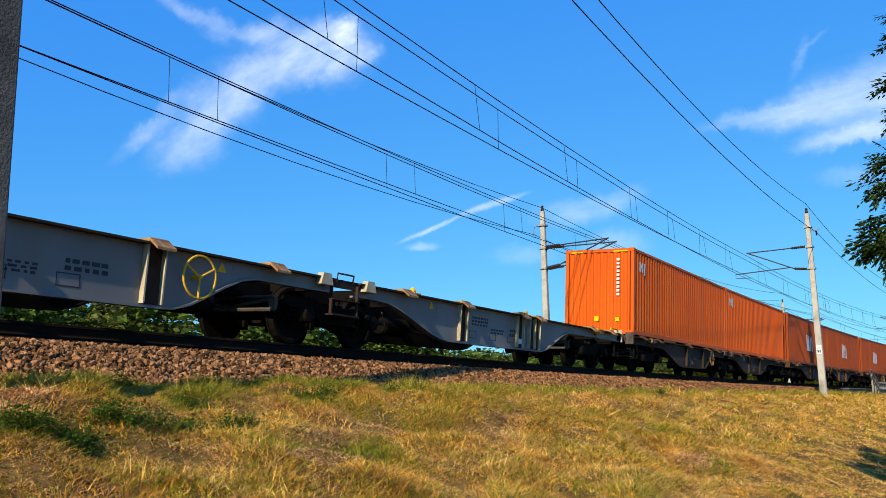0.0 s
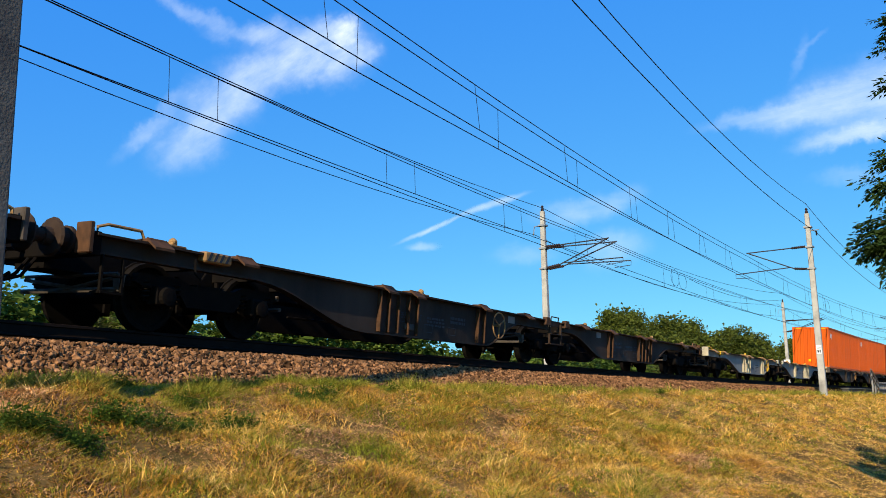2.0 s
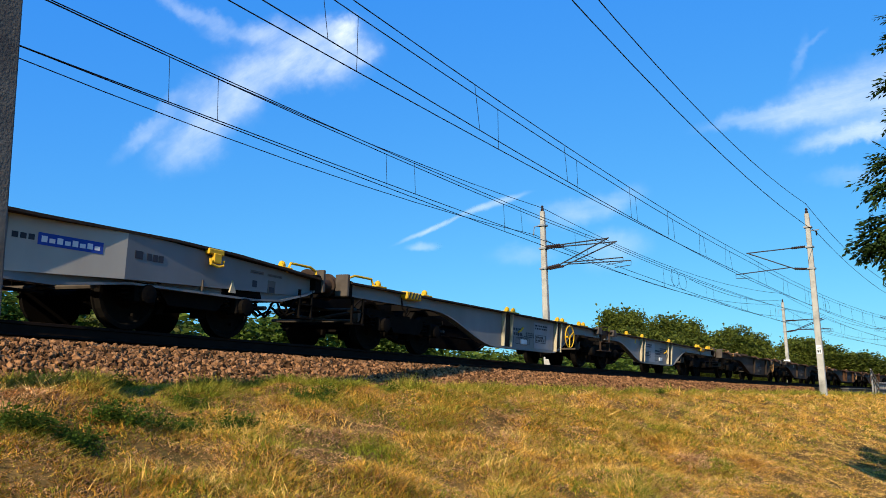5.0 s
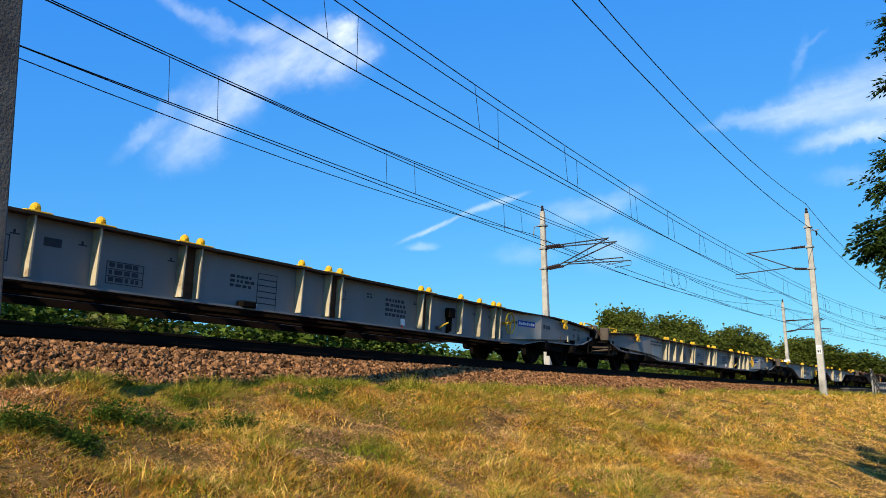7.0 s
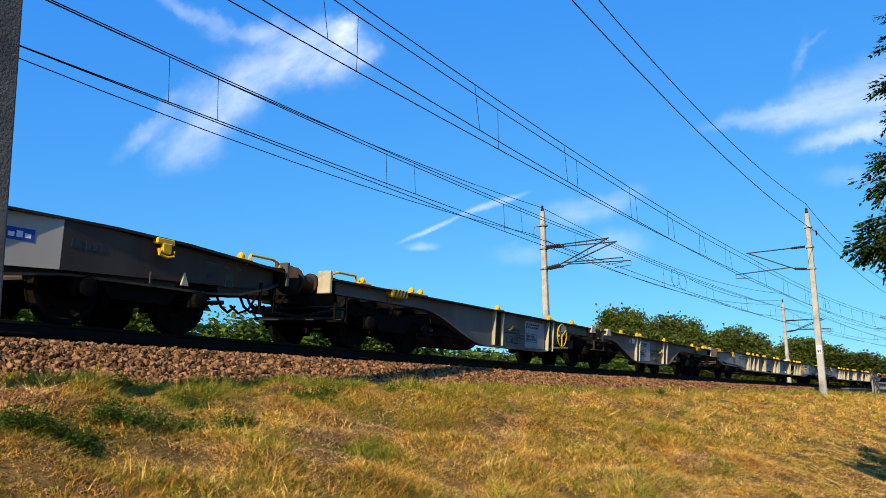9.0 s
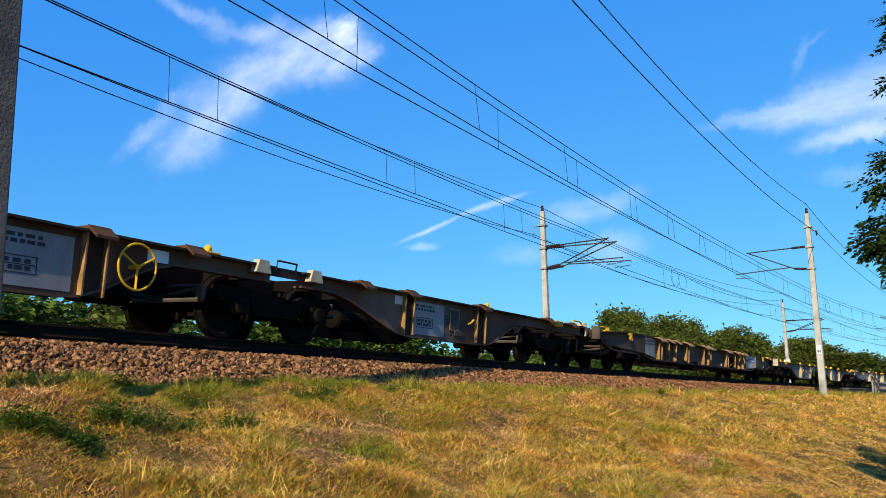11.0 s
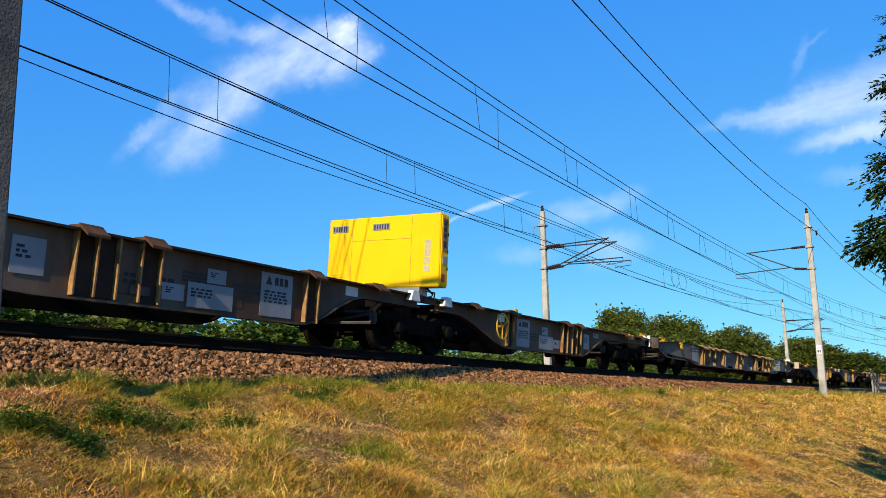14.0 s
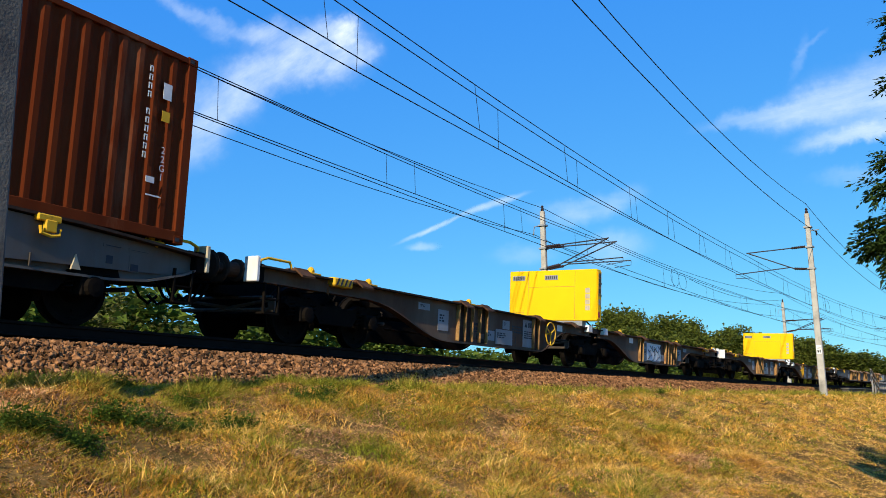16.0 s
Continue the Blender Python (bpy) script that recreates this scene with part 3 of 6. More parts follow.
def buffers(parent, x, way, mat):
    for y in (-0.875, 0.875):
        bm = bmesh.new()
        lathe(bm, [(x, 0.17), (x + way * 0.05, 0.17), (x + way * 0.06, 0.12), (x + way * 0.36, 0.11), (x + way * 0.37, 0.08), (x + way * 0.56, 0.08), (x + way * 0.57, 0.22), (x + way * 0.60, 0.24), (x + way * 0.62, 0.2)], "x", 16, (0, y, 1.03))
        part("buffer", bm, M["recess"], parent, "dark brown sleeved buffer")
    part("coupling", tube(bmesh.new(), [(x, 0, 0.98), (x + way * 0.3, 0, 0.93), (x + way * 0.6, 0, 0.9)], 0.05, 6), M["black"], parent)
    for y in (-0.35, -0.2, 0.3):
        bm = tube(bmesh.new(), [(x + way * 0.05, y, 0.82), (x + way * 0.22, y, 0.58), (x + way * 0.42, y + 0.03, 0.5), (x + way * 0.6, y + 0.05, 0.62)], 0.022, 6)
        part("air_hose", bm, M["black"], parent, "hanging black rubber air hose")


def handwheel(parent, x, z, mat, y=-EDGE - 0.03, m=None, rim=0.29):
    w = part("handwheel", ring(bmesh.new(), (x, y, z), rim, 0.016), M[mat], parent, "yellow spoked handbrake wheel", m)
    bm = bmesh.new()
    for a in (0.5, 2.6, 4.7):
        tube(bm, [(x, y, z), (x + rim * math.cos(a), y, z + rim * math.sin(a))], 0.016, 5)
    tube(bm, [(x, y + 0.22, z), (x, y - 0.03, z)], 0.03, 6)
    part("spoke", bm, M[mat], w)


def end_gear(parent, x, way, st, m):
    """Headstock, end plates, steps, grab rail, buffers at a wagon's outer end."""
    holder = part("headstock", boxes((x - 0.1, x + 0.1, -1.25, 1.25, 0.84, 1.14), bevel=0.015), M["black"], parent, m=m)
    buffers(holder, x + way * 0.1, way, "black")
    for sgn in (-1, 1):
        ya, yb = sorted((sgn * 1.02, sgn * 1.29))
        part("end_plate", boxes((x - 0.035 + way * 0.08, x + 0.035 + way * 0.08, ya, yb, 0.86, 1.24), bevel=0.012), M[st["plate"]], holder, "pale painted corner plate")
    bm = tube(bmesh.new(), [(x - way * 0.05, -1.2, 1.1), (x - way * 0.05, -1.2, 1.2), (x - way * 0.2, -1.2, 1.25), (x - way * 0.7, -1.2, 1.25), (x - way * 0.78, -1.2, 1.1)], 0.022, 6)
    part("grab_rail", bm, M[st["bright"]], holder, "yellow grab rail")
    bm = boxes((x - way * 0.3 - 0.17, x - way * 0.3 + 0.17, -1.26, -1.05, 0.40, 0.43), (x - way * 0.3 - 0.17, x - way * 0.3 - 0.14, -1.24, -1.2, 0.4, 0.86), (x - way * 0.3 + 0.14, x - way * 0.3 + 0.17, -1.24, -1.2, 0.4, 0.86), (x - way * 0.3 - 0.15, x - way * 0.3 + 0.15, -1.24, -1.12, 0.62, 0.64))
    part("step", bm, M["black"], holder)


def stripes(parent, x, z, m, st):
    """Yellow container support with black stripes over the end bogie."""
    b = part("support", boxes((x - 0.26, x + 0.26, -1.33, -1.02, z - 0.11, z + 0.04), bevel=0.025), M[st["bright"]], parent, "yellow support with black hazard stripes", m)
    bm = bmesh.new()
    for i in range(4):
        xa = x - 0.22 + i * 0.11
        vs = [bm.verts.new(p) for p in ((xa, -1.334, z - 0.09), (xa + 0.05, -1.334, z - 0.09), (xa + 0.11, -1.334, z + 0.03), (xa + 0.06, -1.334, z + 0.03))]
        bm.faces.new(vs)
    part("stripe", bm, M["ink"], b)
    part("hook", tube(bmesh.new(), [(x - 0.4, -1.3, z - 0.1), (x - 0.42, -1.34, z - 0.3), (x - 0.33, -1.36, z - 0.38), (x - 0.26, -1.36, z - 0.28)], 0.017, 5), M["black"], parent, m=m)


STYLES = {
    "grey": dict(web="grey_clean", post="cream", cleat="old_yellow", bright="yellow", plate="cream", kind="folded"),
    "new": dict(web="grey_clean", post="cream", cleat="yellow", bright="yellow", plate="dull", kind="spigot"),
    "worn": dict(web="grey_worn", post="cream", cleat="yellow", bright="yellow", plate="cream", kind="spigot"),
    "dirty": dict(web="grey_worn", post="old_yellow", cleat="old_yellow", bright="yellow", plate="dull", kind="folded"),
    "rusty": dict(web="rusty_grey", post="old_yellow", cleat="rust", bright="yellow", plate="white", kind="folded"),
    "brown": dict(web="brown_old", post="rust", cleat="rust", bright="old_yellow", plate="rust", kind="folded"),
    "umber": dict(web="umber", post="old_yellow", cleat="old_yellow", bright="yellow", plate="dull", kind="folded"),
    "sooty": dict(web="brown_old", post="brown_old", cleat="rust", bright="old_yellow", plate="dull", kind="folded"),
}
LABELS = {
    "grey": "pale grey articulated container wagon, empty, with dirty yellow cleats",
    "new": "clean pale grey container wagon with bright yellow cleats",
    "worn": "weathered grey articulated container wagon with yellow fittings",
    "dirty": "dirty grey container wagon with yellowed stiffeners",
    "rusty": "rust-stained grey articulated container wagon",
    "brown": "sooty brown articulated container wagon, empty",
    "umber": "dark brown dirty container wagon with yellowed cleats",
    "sooty": "blackened brown old articulated container wagon, empty",
}


def articulated(name, d, style, seed):
    """Two-unit wagon on three bogies, the middle one shared."""
    st = dict(STYLES[style], plate="cream") if seed == 13 else STYLES[style]
    r = random.Random(seed)
    root = tagged(new(name), LABELS[style], "container wagon", "wagons of the freight train")
    top = 1.10
    for x in (-d, 0.0, d):
        bogie(root, x)
    end = d + 2.1
    pairs = [3.37, 3.67, d - 4.25, d - 3.85]
    first = 3.52 if seed == 15 else 3.99
    if d > 11.5:
        pairs = [first, first + 0.3, 6.78, 7.1, 7.45, 7.76, 7.76, 8.05]
    if style == "sooty":
        pairs = [4.0, d - 4.0]
    for way in (-1, 1):
        mid = way * (d + 0.4) / 2
        base = on_arc(mid)
        to = lambda x: x - mid
        lo, hi = sorted((way * 0.35, way * end))
        ramps = [(3.6, 1.0), (d - 3.9, d - 1.9)] if way > 0 else [(-3.9, -2.2), (-d + 3.5, -d + 0.7)]
        ramps = [(to(a), to(b)) for a, b in ramps]
        outline = sill_outline(to(lo), to(hi), top, 0.31, 0.90, ramps)
        body = None
        for sgn in (-1, 1):
            bm = prism(bmesh.new(), outline, sgn * WEB - 0.012, sgn * WEB + 0.012)
            # far girder coloured black for the deep shade under the wagon
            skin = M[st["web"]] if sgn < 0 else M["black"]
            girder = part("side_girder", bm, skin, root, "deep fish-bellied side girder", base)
            body = girder if sgn < 0 else body
            bm = bmesh.new()
            ya, yb = sorted((sgn * (WEB - 0.1), sgn * EDGE))
            strip_along(bm, [(to(lo), top + 0.015), (to(hi), top + 0.015)], ya, yb, 0.03)
            # flange colour holds both its rust and the shade along its edge
            part("top_flange", bm, M["recess"], girder, "rusty top flange, its edge shade painted in")
            bm = bmesh.new()
            ya, yb = sorted((sgn * (WEB - 0.1), sgn * (EDGE - 0.06)))
            strip_along(bm, outline[2:], ya, yb, 0.03)
            part("bottom_flange", bm, skin, girder)
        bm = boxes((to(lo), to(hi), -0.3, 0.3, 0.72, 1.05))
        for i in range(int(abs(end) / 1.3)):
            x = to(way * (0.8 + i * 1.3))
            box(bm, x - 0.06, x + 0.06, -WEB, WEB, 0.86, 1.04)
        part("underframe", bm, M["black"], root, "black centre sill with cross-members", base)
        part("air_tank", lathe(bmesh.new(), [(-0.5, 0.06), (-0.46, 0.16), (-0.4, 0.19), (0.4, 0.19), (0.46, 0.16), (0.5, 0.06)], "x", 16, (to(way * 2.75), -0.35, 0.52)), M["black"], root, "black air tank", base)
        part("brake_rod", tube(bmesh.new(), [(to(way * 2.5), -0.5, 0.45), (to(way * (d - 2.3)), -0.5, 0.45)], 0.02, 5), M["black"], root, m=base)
        for x in sorted(set(pairs)):
            post(body, to(way * x), 0.33, top, st["post"])
        for k in range(14 if style == "sooty" else 0):
            x = to(way * (1.2 + k * 0.2 + (d - 5.0 if k > 6 else 0)))
            part("rib", boxes((x - 0.02, x + 0.02, -EDGE + 0.01, -EDGE + 0.08, top + 0.015, top + 0.09)), M["recess"], body)
        # brown plates put the shade between paired stiffeners into colour
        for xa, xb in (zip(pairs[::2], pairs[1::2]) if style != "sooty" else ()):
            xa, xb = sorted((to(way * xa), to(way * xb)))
            part("recess", boxes((xa + 0.014, xb - 0.014, -WEB - 0.03, -WEB - 0.014, 0.33, top - 0.02)), M["recess"], body, "rust-brown plate, painted shade between stiffeners")
        # cleats on the flange
        for x in ([2.0, 3.52, d - 4.05, d - 0.4, d + 1.2] if d < 11.5 else [1.85, first + 0.15, 6.95, 7.9, d - 0.4, d + 1.2]):
            for sgn in (-1, 1):
                m = base @ pose(to(way * x), sgn * 1.2, top + 0.015, 0, 0, 180 if sgn > 0 else 0)
                part("cleat", cleat(st["kind"], st["cleat"]), None, root, m=m)
                if r.random() < 0.35:
                    part("cleat", cleat("spigot", st["bright"]), None, root, m=base @ pose(to(way * x) + 0.32, sgn * 1.2, top + 0.015))
        stripes(root, to(way * (d + 0.15)), top, base, st)
        end_gear(root, to(way * end), way, st, base)
        # markings
        y = -WEB - 0.013
        bm = bmesh.new()
        for i in range(3):
            x = to(way * (4.6 + i * (d - 9.2) / 3)) if way > 0 else to(way * (4.6 + i * (d - 9.2) / 3) - 0.8)
            marking_bars(bm, x, y, r.uniform(0.5, 0.7), r.uniform(0.5, 0.9), r.uniform(0.12, 0.22), r.choice((2, 3)), seed * 7 + i)
            frame_mark(bm, x - 0.1, y, 0.42, 0.32, 0.16)
        part("lettering", bm, M["ink"], body)["kind"] = "stuff"
        if style in ("rusty", "worn", "dirty"):
            bm = bmesh.new()
            for i in range(3):
                x = to(way * (5.0 + i * 0.8)) - (0.6 if way < 0 else 0)
                box(bm, x, x + r.uniform(0.35, 0.75), y + 0.004, y + 0.008, r.uniform(0.38, 0.5), r.uniform(0.75, 0.95))
            part("repainted_panel", bm, M["grey_clean"], body, "fresh pale grey paint patch")
        xo = to(way * 5.35)
        if d < 11.5 and style in ("brown", "rusty"):
            op = part("tool_opening", boxes((xo - 0.2, xo + 0.2, y - 0.02, y, 0.52, 0.98), bevel=0.01), M[st["post"]], body, "framed dark opening")
            part("opening", boxes((xo - 0.17, xo + 0.17, y - 0.024, y - 0.02, 0.56, 0.95)), M["ink"], op)
        if style in ("worn", "rusty", "new", "dirty") and seed < 15:
            xp = to(way * 3.78) - (1.15 if way < 0 else 0)
            pn = part("number_panel", boxes((xp, xp + 1.15, y - 0.006, y, 0.36, 1.0)), M["pale_panel"], body, "pale blue-grey lettered panel")
            bm = marking_bars(bmesh.new(), xp + 0.05, y - 0.007, 0.82, 0.75, 0.14, 2, seed + 5)
            frame_mark(bm, xp + 0.08, y - 0.007, 0.5, 0.62, 0.2)
            box(bm, xp + 0.08, xp + 0.7, y - 0.01, y - 0.007, 0.595, 0.605)
            marking_bars(bm, xp + 0.12, y - 0.007, 0.52, 0.5, 0.16, 2, seed + 9)
            part("lettering", bm, M["ink"], pn)["kind"] = "stuff"
            part("lever", tube(bmesh.new(), [(to(way * 5.9), y - 0.04, 0.7), (to(way * 5.9) + 0.1, y - 0.06, 0.74), (to(way * 5.9) + 0.17, y - 0.08, 0.81)], 0.022, 6), M["yellow"], body, "yellow brake lever")
        xs_ = to(way * 2.9)
        bm = prism(bmesh.new(), [(xs_ - 0.09, 0.90), (xs_ + 0.09, 0.90), (xs_, 1.05)], y - 0.005, y - 0.001)
        if style in ("worn", "grey", "new"):
            part("warning_sign", bm, M["yellow"], body, "yellow warning triangle")
        else:
            bm.free()
        part("brake_sign", boxes((xs_ + 0.2, xs_ + 0.55, y - 0.005, y - 0.001, 0.88, 1.04)), M["white" if style in ("rusty", "worn") else "grey_clean"], body)
        part("plate_holder", boxes((to(way * (d - 5.0)) - 0.16, to(way * (d - 5.0)) + 0.16, y - 0.03, y, 0.42, 0.54), bevel=0.01), M["white" if style in ("grey", "new") else "dull"], body)
    if seed in (15, 16):
        y = -WEB - 0.016
        for way in (-1, 1):
            mid, base = way * (d + 0.4) / 2, on_arc(way * (d + 0.4) / 2)
            for x, w, z, h, big in ((4.1, 0.72, 0.36, 0.66, True), (5.39, 0.86, 0.36, 0.34, False), (6.31, 0.38, 0.42, 0.22, False), (5.55, 0.36, 0.72, 0.2, False), (8.4, 0.42, 0.5, 0.42, False), (9.15, 0.42, 0.86, 0.13, False)):
                x = (x if way > 0 else -x - w) - mid
                pn = part("lettered_panel", boxes((x, x + w, y - 0.008, y - 0.003, z, z + h)), M["pale_panel"], root, "pale blue-grey lettered panel", base)
                bm = bmesh.new()
                if big:
                    prism(bm, [(x + 0.1, z + h - 0.18), (x + 0.24, z + h - 0.18), (x + 0.17, z + h - 0.04)], y - 0.011, y - 0.008)
                    for k in range(3):
                        box(bm, x + 0.3 + k * 0.11, x + 0.38 + k * 0.11, y - 0.011, y - 0.008, z + h - 0.18, z + h - 0.06)
                    marking_bars(bm, x + 0.08, y - 0.008, z + 0.2, w - 0.16, 0.2, 4, seed + way)
                else:
                    marking_bars(bm, x + 0.06, y - 0.008, z + h * 0.4, (w - 0.12) * 0.6, h * 0.4, 3, seed + way * 3)
                part("lettering", bm, M["ink"], pn)["kind"] = "stuff"
    if seed == 16:
        y = -WEB - 0.03
        x0 = 5.0 - (d + 0.4) / 2
        gr = part("graffiti_ground", boxes((x0 - 0.2, x0 + 1.3, y - 0.004, y, 0.4, 0.98)), M["white"], root, "pale sprayed ground of the graffiti", on_arc((d + 0.4) / 2))
        for k in range(6):
            cx, cz, q = x0 + 0.05 + k * 0.22, 0.62 + 0.12 * (k % 2), 0.13 + 0.03 * (k % 3)
            part("graffiti_stroke", tube(bmesh.new(), [(cx - q, y - 0.006, cz + q), (cx, y - 0.006, cz + q * 0.4), (cx + q * 0.7, y - 0.006, cz + q), (cx + q * 0.2, y - 0.006, cz - q), (cx - q, y - 0.006, cz - q * 1.3)], 0.013, 4), M["ink"], gr)
    # middle platform with steps
    bm = boxes((-0.38, 0.38, -1.2, -1.16, 0.98, 1.12)) if style in ("rusty", "sooty") else boxes((-0.38, 0.38, -1.2, -1.16, 0.98, 1.12), (-0.45, -0.42, -1.27, -1.22, 0.5, 1.05), (0.27, 0.3, -1.27, -1.22, 0.5, 1.05), (-0.45, 0.3, -1.3, -1.12, 0.5, 0.53), (-0.45, 0.3, -1.3, -1.14, 0.76, 0.78))
    part("step", bm, M["recess"], root, "small steel step ladder")
    part("grab_rail", tube(bmesh.new(), [(-0.25, -1.2, 1.08), (-0.25, -1.22, 1.22), (0.2, -1.22, 1.22), (0.2, -1.2, 1.08)], 0.016, 6), M["cream" if style == "worn" else "recess"], root)
    for x in (-0.65, 0.6):
        bm = prism(bmesh.new(), [(x - 0.16, 0.98), (x + 0.16, 0.98), (x + 0.1, 1.17), (x - 0.1, 1.17)], -1.32, -1.2)
        part("corner_plate", bm, M[st["plate"]], root)
    part("articulation", boxes((-0.5, 0.5, -0.5, 0.5, 0.75, 1.0)), M["black"], root)
    handwheel(root, (3.07 if seed == 15 else -3.43) if d > 11.5 else -2.95, 0.76, st["bright"] if style != "brown" else "old_yellow")
    return root


def long_wagon(name, d, style, seed):
    """Four-axle wagon on two bogies, deep straight sides between them."""
    st = STYLES[style]
    r = random.Random(seed)
    root = tagged(new(name), LABELS[style].replace("articulated ", ""), "container wagon", "wagons of the freight train")
    top = 1.17
    for x in (-d, d):
        bogie(root, x)
    end = d + 2.6
    base = on_arc(0.0)
    half = [(end, 1.08), (end - 0.7, 1.12), (d + 0.6, 1.19), (d - 0.6, 1.21), (d - 2.5, 1.18)]
    outline = [(-x, z) for x, z in half] + half[::-1]
    low = [(end, 0.92), (end - 0.3, 0.8), (d + 1.7, 0.65), (d + 1.1, 0.60), (d - 1.2, 0.58), (d - 2.3, 0.45)]
    lower = low + [(-x, z) for x, z in low[::-1]]
    web = 1.12
    for sgn in (-1, 1):
        # black on the far side paints in the shade beneath the deck
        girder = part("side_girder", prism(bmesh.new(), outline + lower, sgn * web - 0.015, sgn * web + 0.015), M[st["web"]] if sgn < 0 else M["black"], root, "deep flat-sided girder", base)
        if sgn < 0:
            near = girder
        ya, yb = sorted((sgn * (web - 0.05), sgn * EDGE))
        # rust and edge shade share one dark flange colour
        part("top_flange", strip_along(bmesh.new(), [(x, z + 0.015) for x, z in outline], ya, yb, 0.035), M["recess"], girder, "rusty top flange, its edge shade painted in")
        ya, yb = sorted((sgn * (web - 0.05), sgn * (EDGE - 0.06)))
        part("bottom_flange", strip_along(bmesh.new(), lower, ya, yb, 0.03), M[st["web"]], girder)
        # side plates that flare out to the flange over the bogies and fall back to the ends
        for way in (-1, 1):
            plan = [(d - 2.85, web + 0.02), (d - 1.35, EDGE - 0.012), (end - 0.5, web + 0.03)]
            tops, feet = (1.185, 1.2, 1.1), (0.52, 0.60, 0.76)
            # the sun-facing plate gets a paler colour in place of stronger sunlight
            for k, skin, words in ((0, "panel", "flared side plate, sunlight painted in as pale cream"), (1, st["web"], "side plate falling back to the wagon's end")):
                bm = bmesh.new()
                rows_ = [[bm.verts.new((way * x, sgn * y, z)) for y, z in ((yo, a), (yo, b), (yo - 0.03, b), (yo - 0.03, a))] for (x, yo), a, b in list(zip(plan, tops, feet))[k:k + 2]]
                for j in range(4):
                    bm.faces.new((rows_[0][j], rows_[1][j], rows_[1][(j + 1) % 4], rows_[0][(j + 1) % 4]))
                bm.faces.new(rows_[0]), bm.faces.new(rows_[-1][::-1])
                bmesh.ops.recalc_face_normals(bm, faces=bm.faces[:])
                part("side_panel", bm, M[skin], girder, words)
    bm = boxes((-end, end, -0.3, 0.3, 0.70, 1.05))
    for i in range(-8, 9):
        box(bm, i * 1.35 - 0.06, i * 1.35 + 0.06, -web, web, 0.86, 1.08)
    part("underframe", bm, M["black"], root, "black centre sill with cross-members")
    bm = prism(bmesh.new(), [(-6.6, 0.42), (6.6, 0.42), (5.6, 0.31), (-5.6, 0.31)], -0.85, -0.8)
    prism(bm, [(-6.6, 0.42), (6.6, 0.42), (5.6, 0.31), (-5.6, 0.31)], 0.8, 0.85)
    part("under_truss", bm, M["recess"], root, "dark rusty lower chord")
    part("brake_pipe", tube(bmesh.new(), [(-7.6, -0.95, 0.36), (-3, -0.97, 0.34), (3, -0.97, 0.36), (7.6, -0.95, 0.34)], 0.022, 6), M["black"], root)
    part("air_tank", lathe(bmesh.new(), [(-0.55, 0.05), (-0.5, 0.17), (0.5, 0.17), (0.55, 0.05)], "x", 12, (1.5, 0.2, 0.45)), M["black"], root)
    xs = [-6.75, -6.45, -5.65, -4.78, -3.44, -3.15, -0.99, -0.27, 0.04, 2.66, 2.96, 4.26, 5.1, 5.81, 6.08]
    for x in xs:
        post(near, x, 0.47, top, st["post"], web)
    # rust-coloured plates added where only shade lies between the posts
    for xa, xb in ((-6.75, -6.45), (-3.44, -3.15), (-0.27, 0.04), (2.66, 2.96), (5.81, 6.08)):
        part("recess", boxes((xa + 0.014, xb - 0.014, -web - 0.035, -web - 0.017, 0.47, top - 0.02)), M["rust"], near, "rust-brown plate, painted shade between stiffeners")
    for x in (-6.75, -6.45, -5.62, -4.75, -3.42, -3.13, -0.97, -0.27, 0.04, 2.67, 2.96, 4.28, 5.13, 5.82, 6.1):
        for sgn in (-1, 1):
            kind = st["kind"]
            part("cleat", cleat(kind, st["cleat"]), None, root, m=pose(x, sgn * 1.2, top + 0.015, 0, 0, 180 if sgn > 0 else 0))
    for way in (-1, 1):
        end_gear(root, way * end, way, st, base)
        c = way * (d + 0.15)
        bm = boxes((c - 0.15, c + 0.15, -EDGE - 0.03, -EDGE + 0.06, 1.12, 1.2), (c - 0.06, c + 0.09, -EDGE - 0.045, -EDGE + 0.02, 1.0, 1.14), bevel=0.012)
        tube(bm, [(c - 0.12, -EDGE - 0.03, 1.06), (c - 0.11, -EDGE - 0.035, 0.98), (c + 0.02, -EDGE - 0.04, 0.955), (c + 0.13, -EDGE - 0.035, 0.98), (c + 0.14, -EDGE - 0.03, 1.05)], 0.02, 6)
        part("bracket", bm, M[st["bright"]], near, "yellow cast double hook")
        for sgn in (-1, 1):
            part("cleat", cleat("spigot", st["bright"]), None, root, m=pose(way * (d + 1.75), sgn * 1.15, 1.14))
    if style != "umber":
        handwheel(root, 6.45, 0.86, st["bright"], rim=0.235)
    
    y = -web - 0.016
    bm = bmesh.new()
    marking_bars(bm, 1.55, y, 0.62, 0.7, 0.36, 4, seed)
    marking_bars(bm, -2.45, y, 0.72, 0.5, 0.2, 3, seed + 1)
    for k in range(6):
        frame_mark(bm, -1.88, y, 0.45 + k * 0.09, 0.43, 0.095, 0.01)
    for zz in (0.53, 0.62, 0.71):
        frame_mark(bm, -4.56, y, zz, 0.57, 0.1, 0.01)
        marking_bars(bm, -4.52, y, zz + 0.01, 0.5, 0.09, 1, seed + int(zz * 100))
    box(bm, -5.43, -5.2, y - 0.003, y, 0.86, 0.96)
    for xx in (-5.85, -4.98, -3.62, 2.5, 4.1, 4.95, 5.68):
        box(bm, xx, xx + 0.12, y - 0.003, y, 0.93, 0.945)
        box(bm, xx + 0.04, xx + 0.07, y - 0.003, y, 0.945, 0.985)
    frame_mark(bm, -6.1, y, 0.62, 0.26, 0.3)
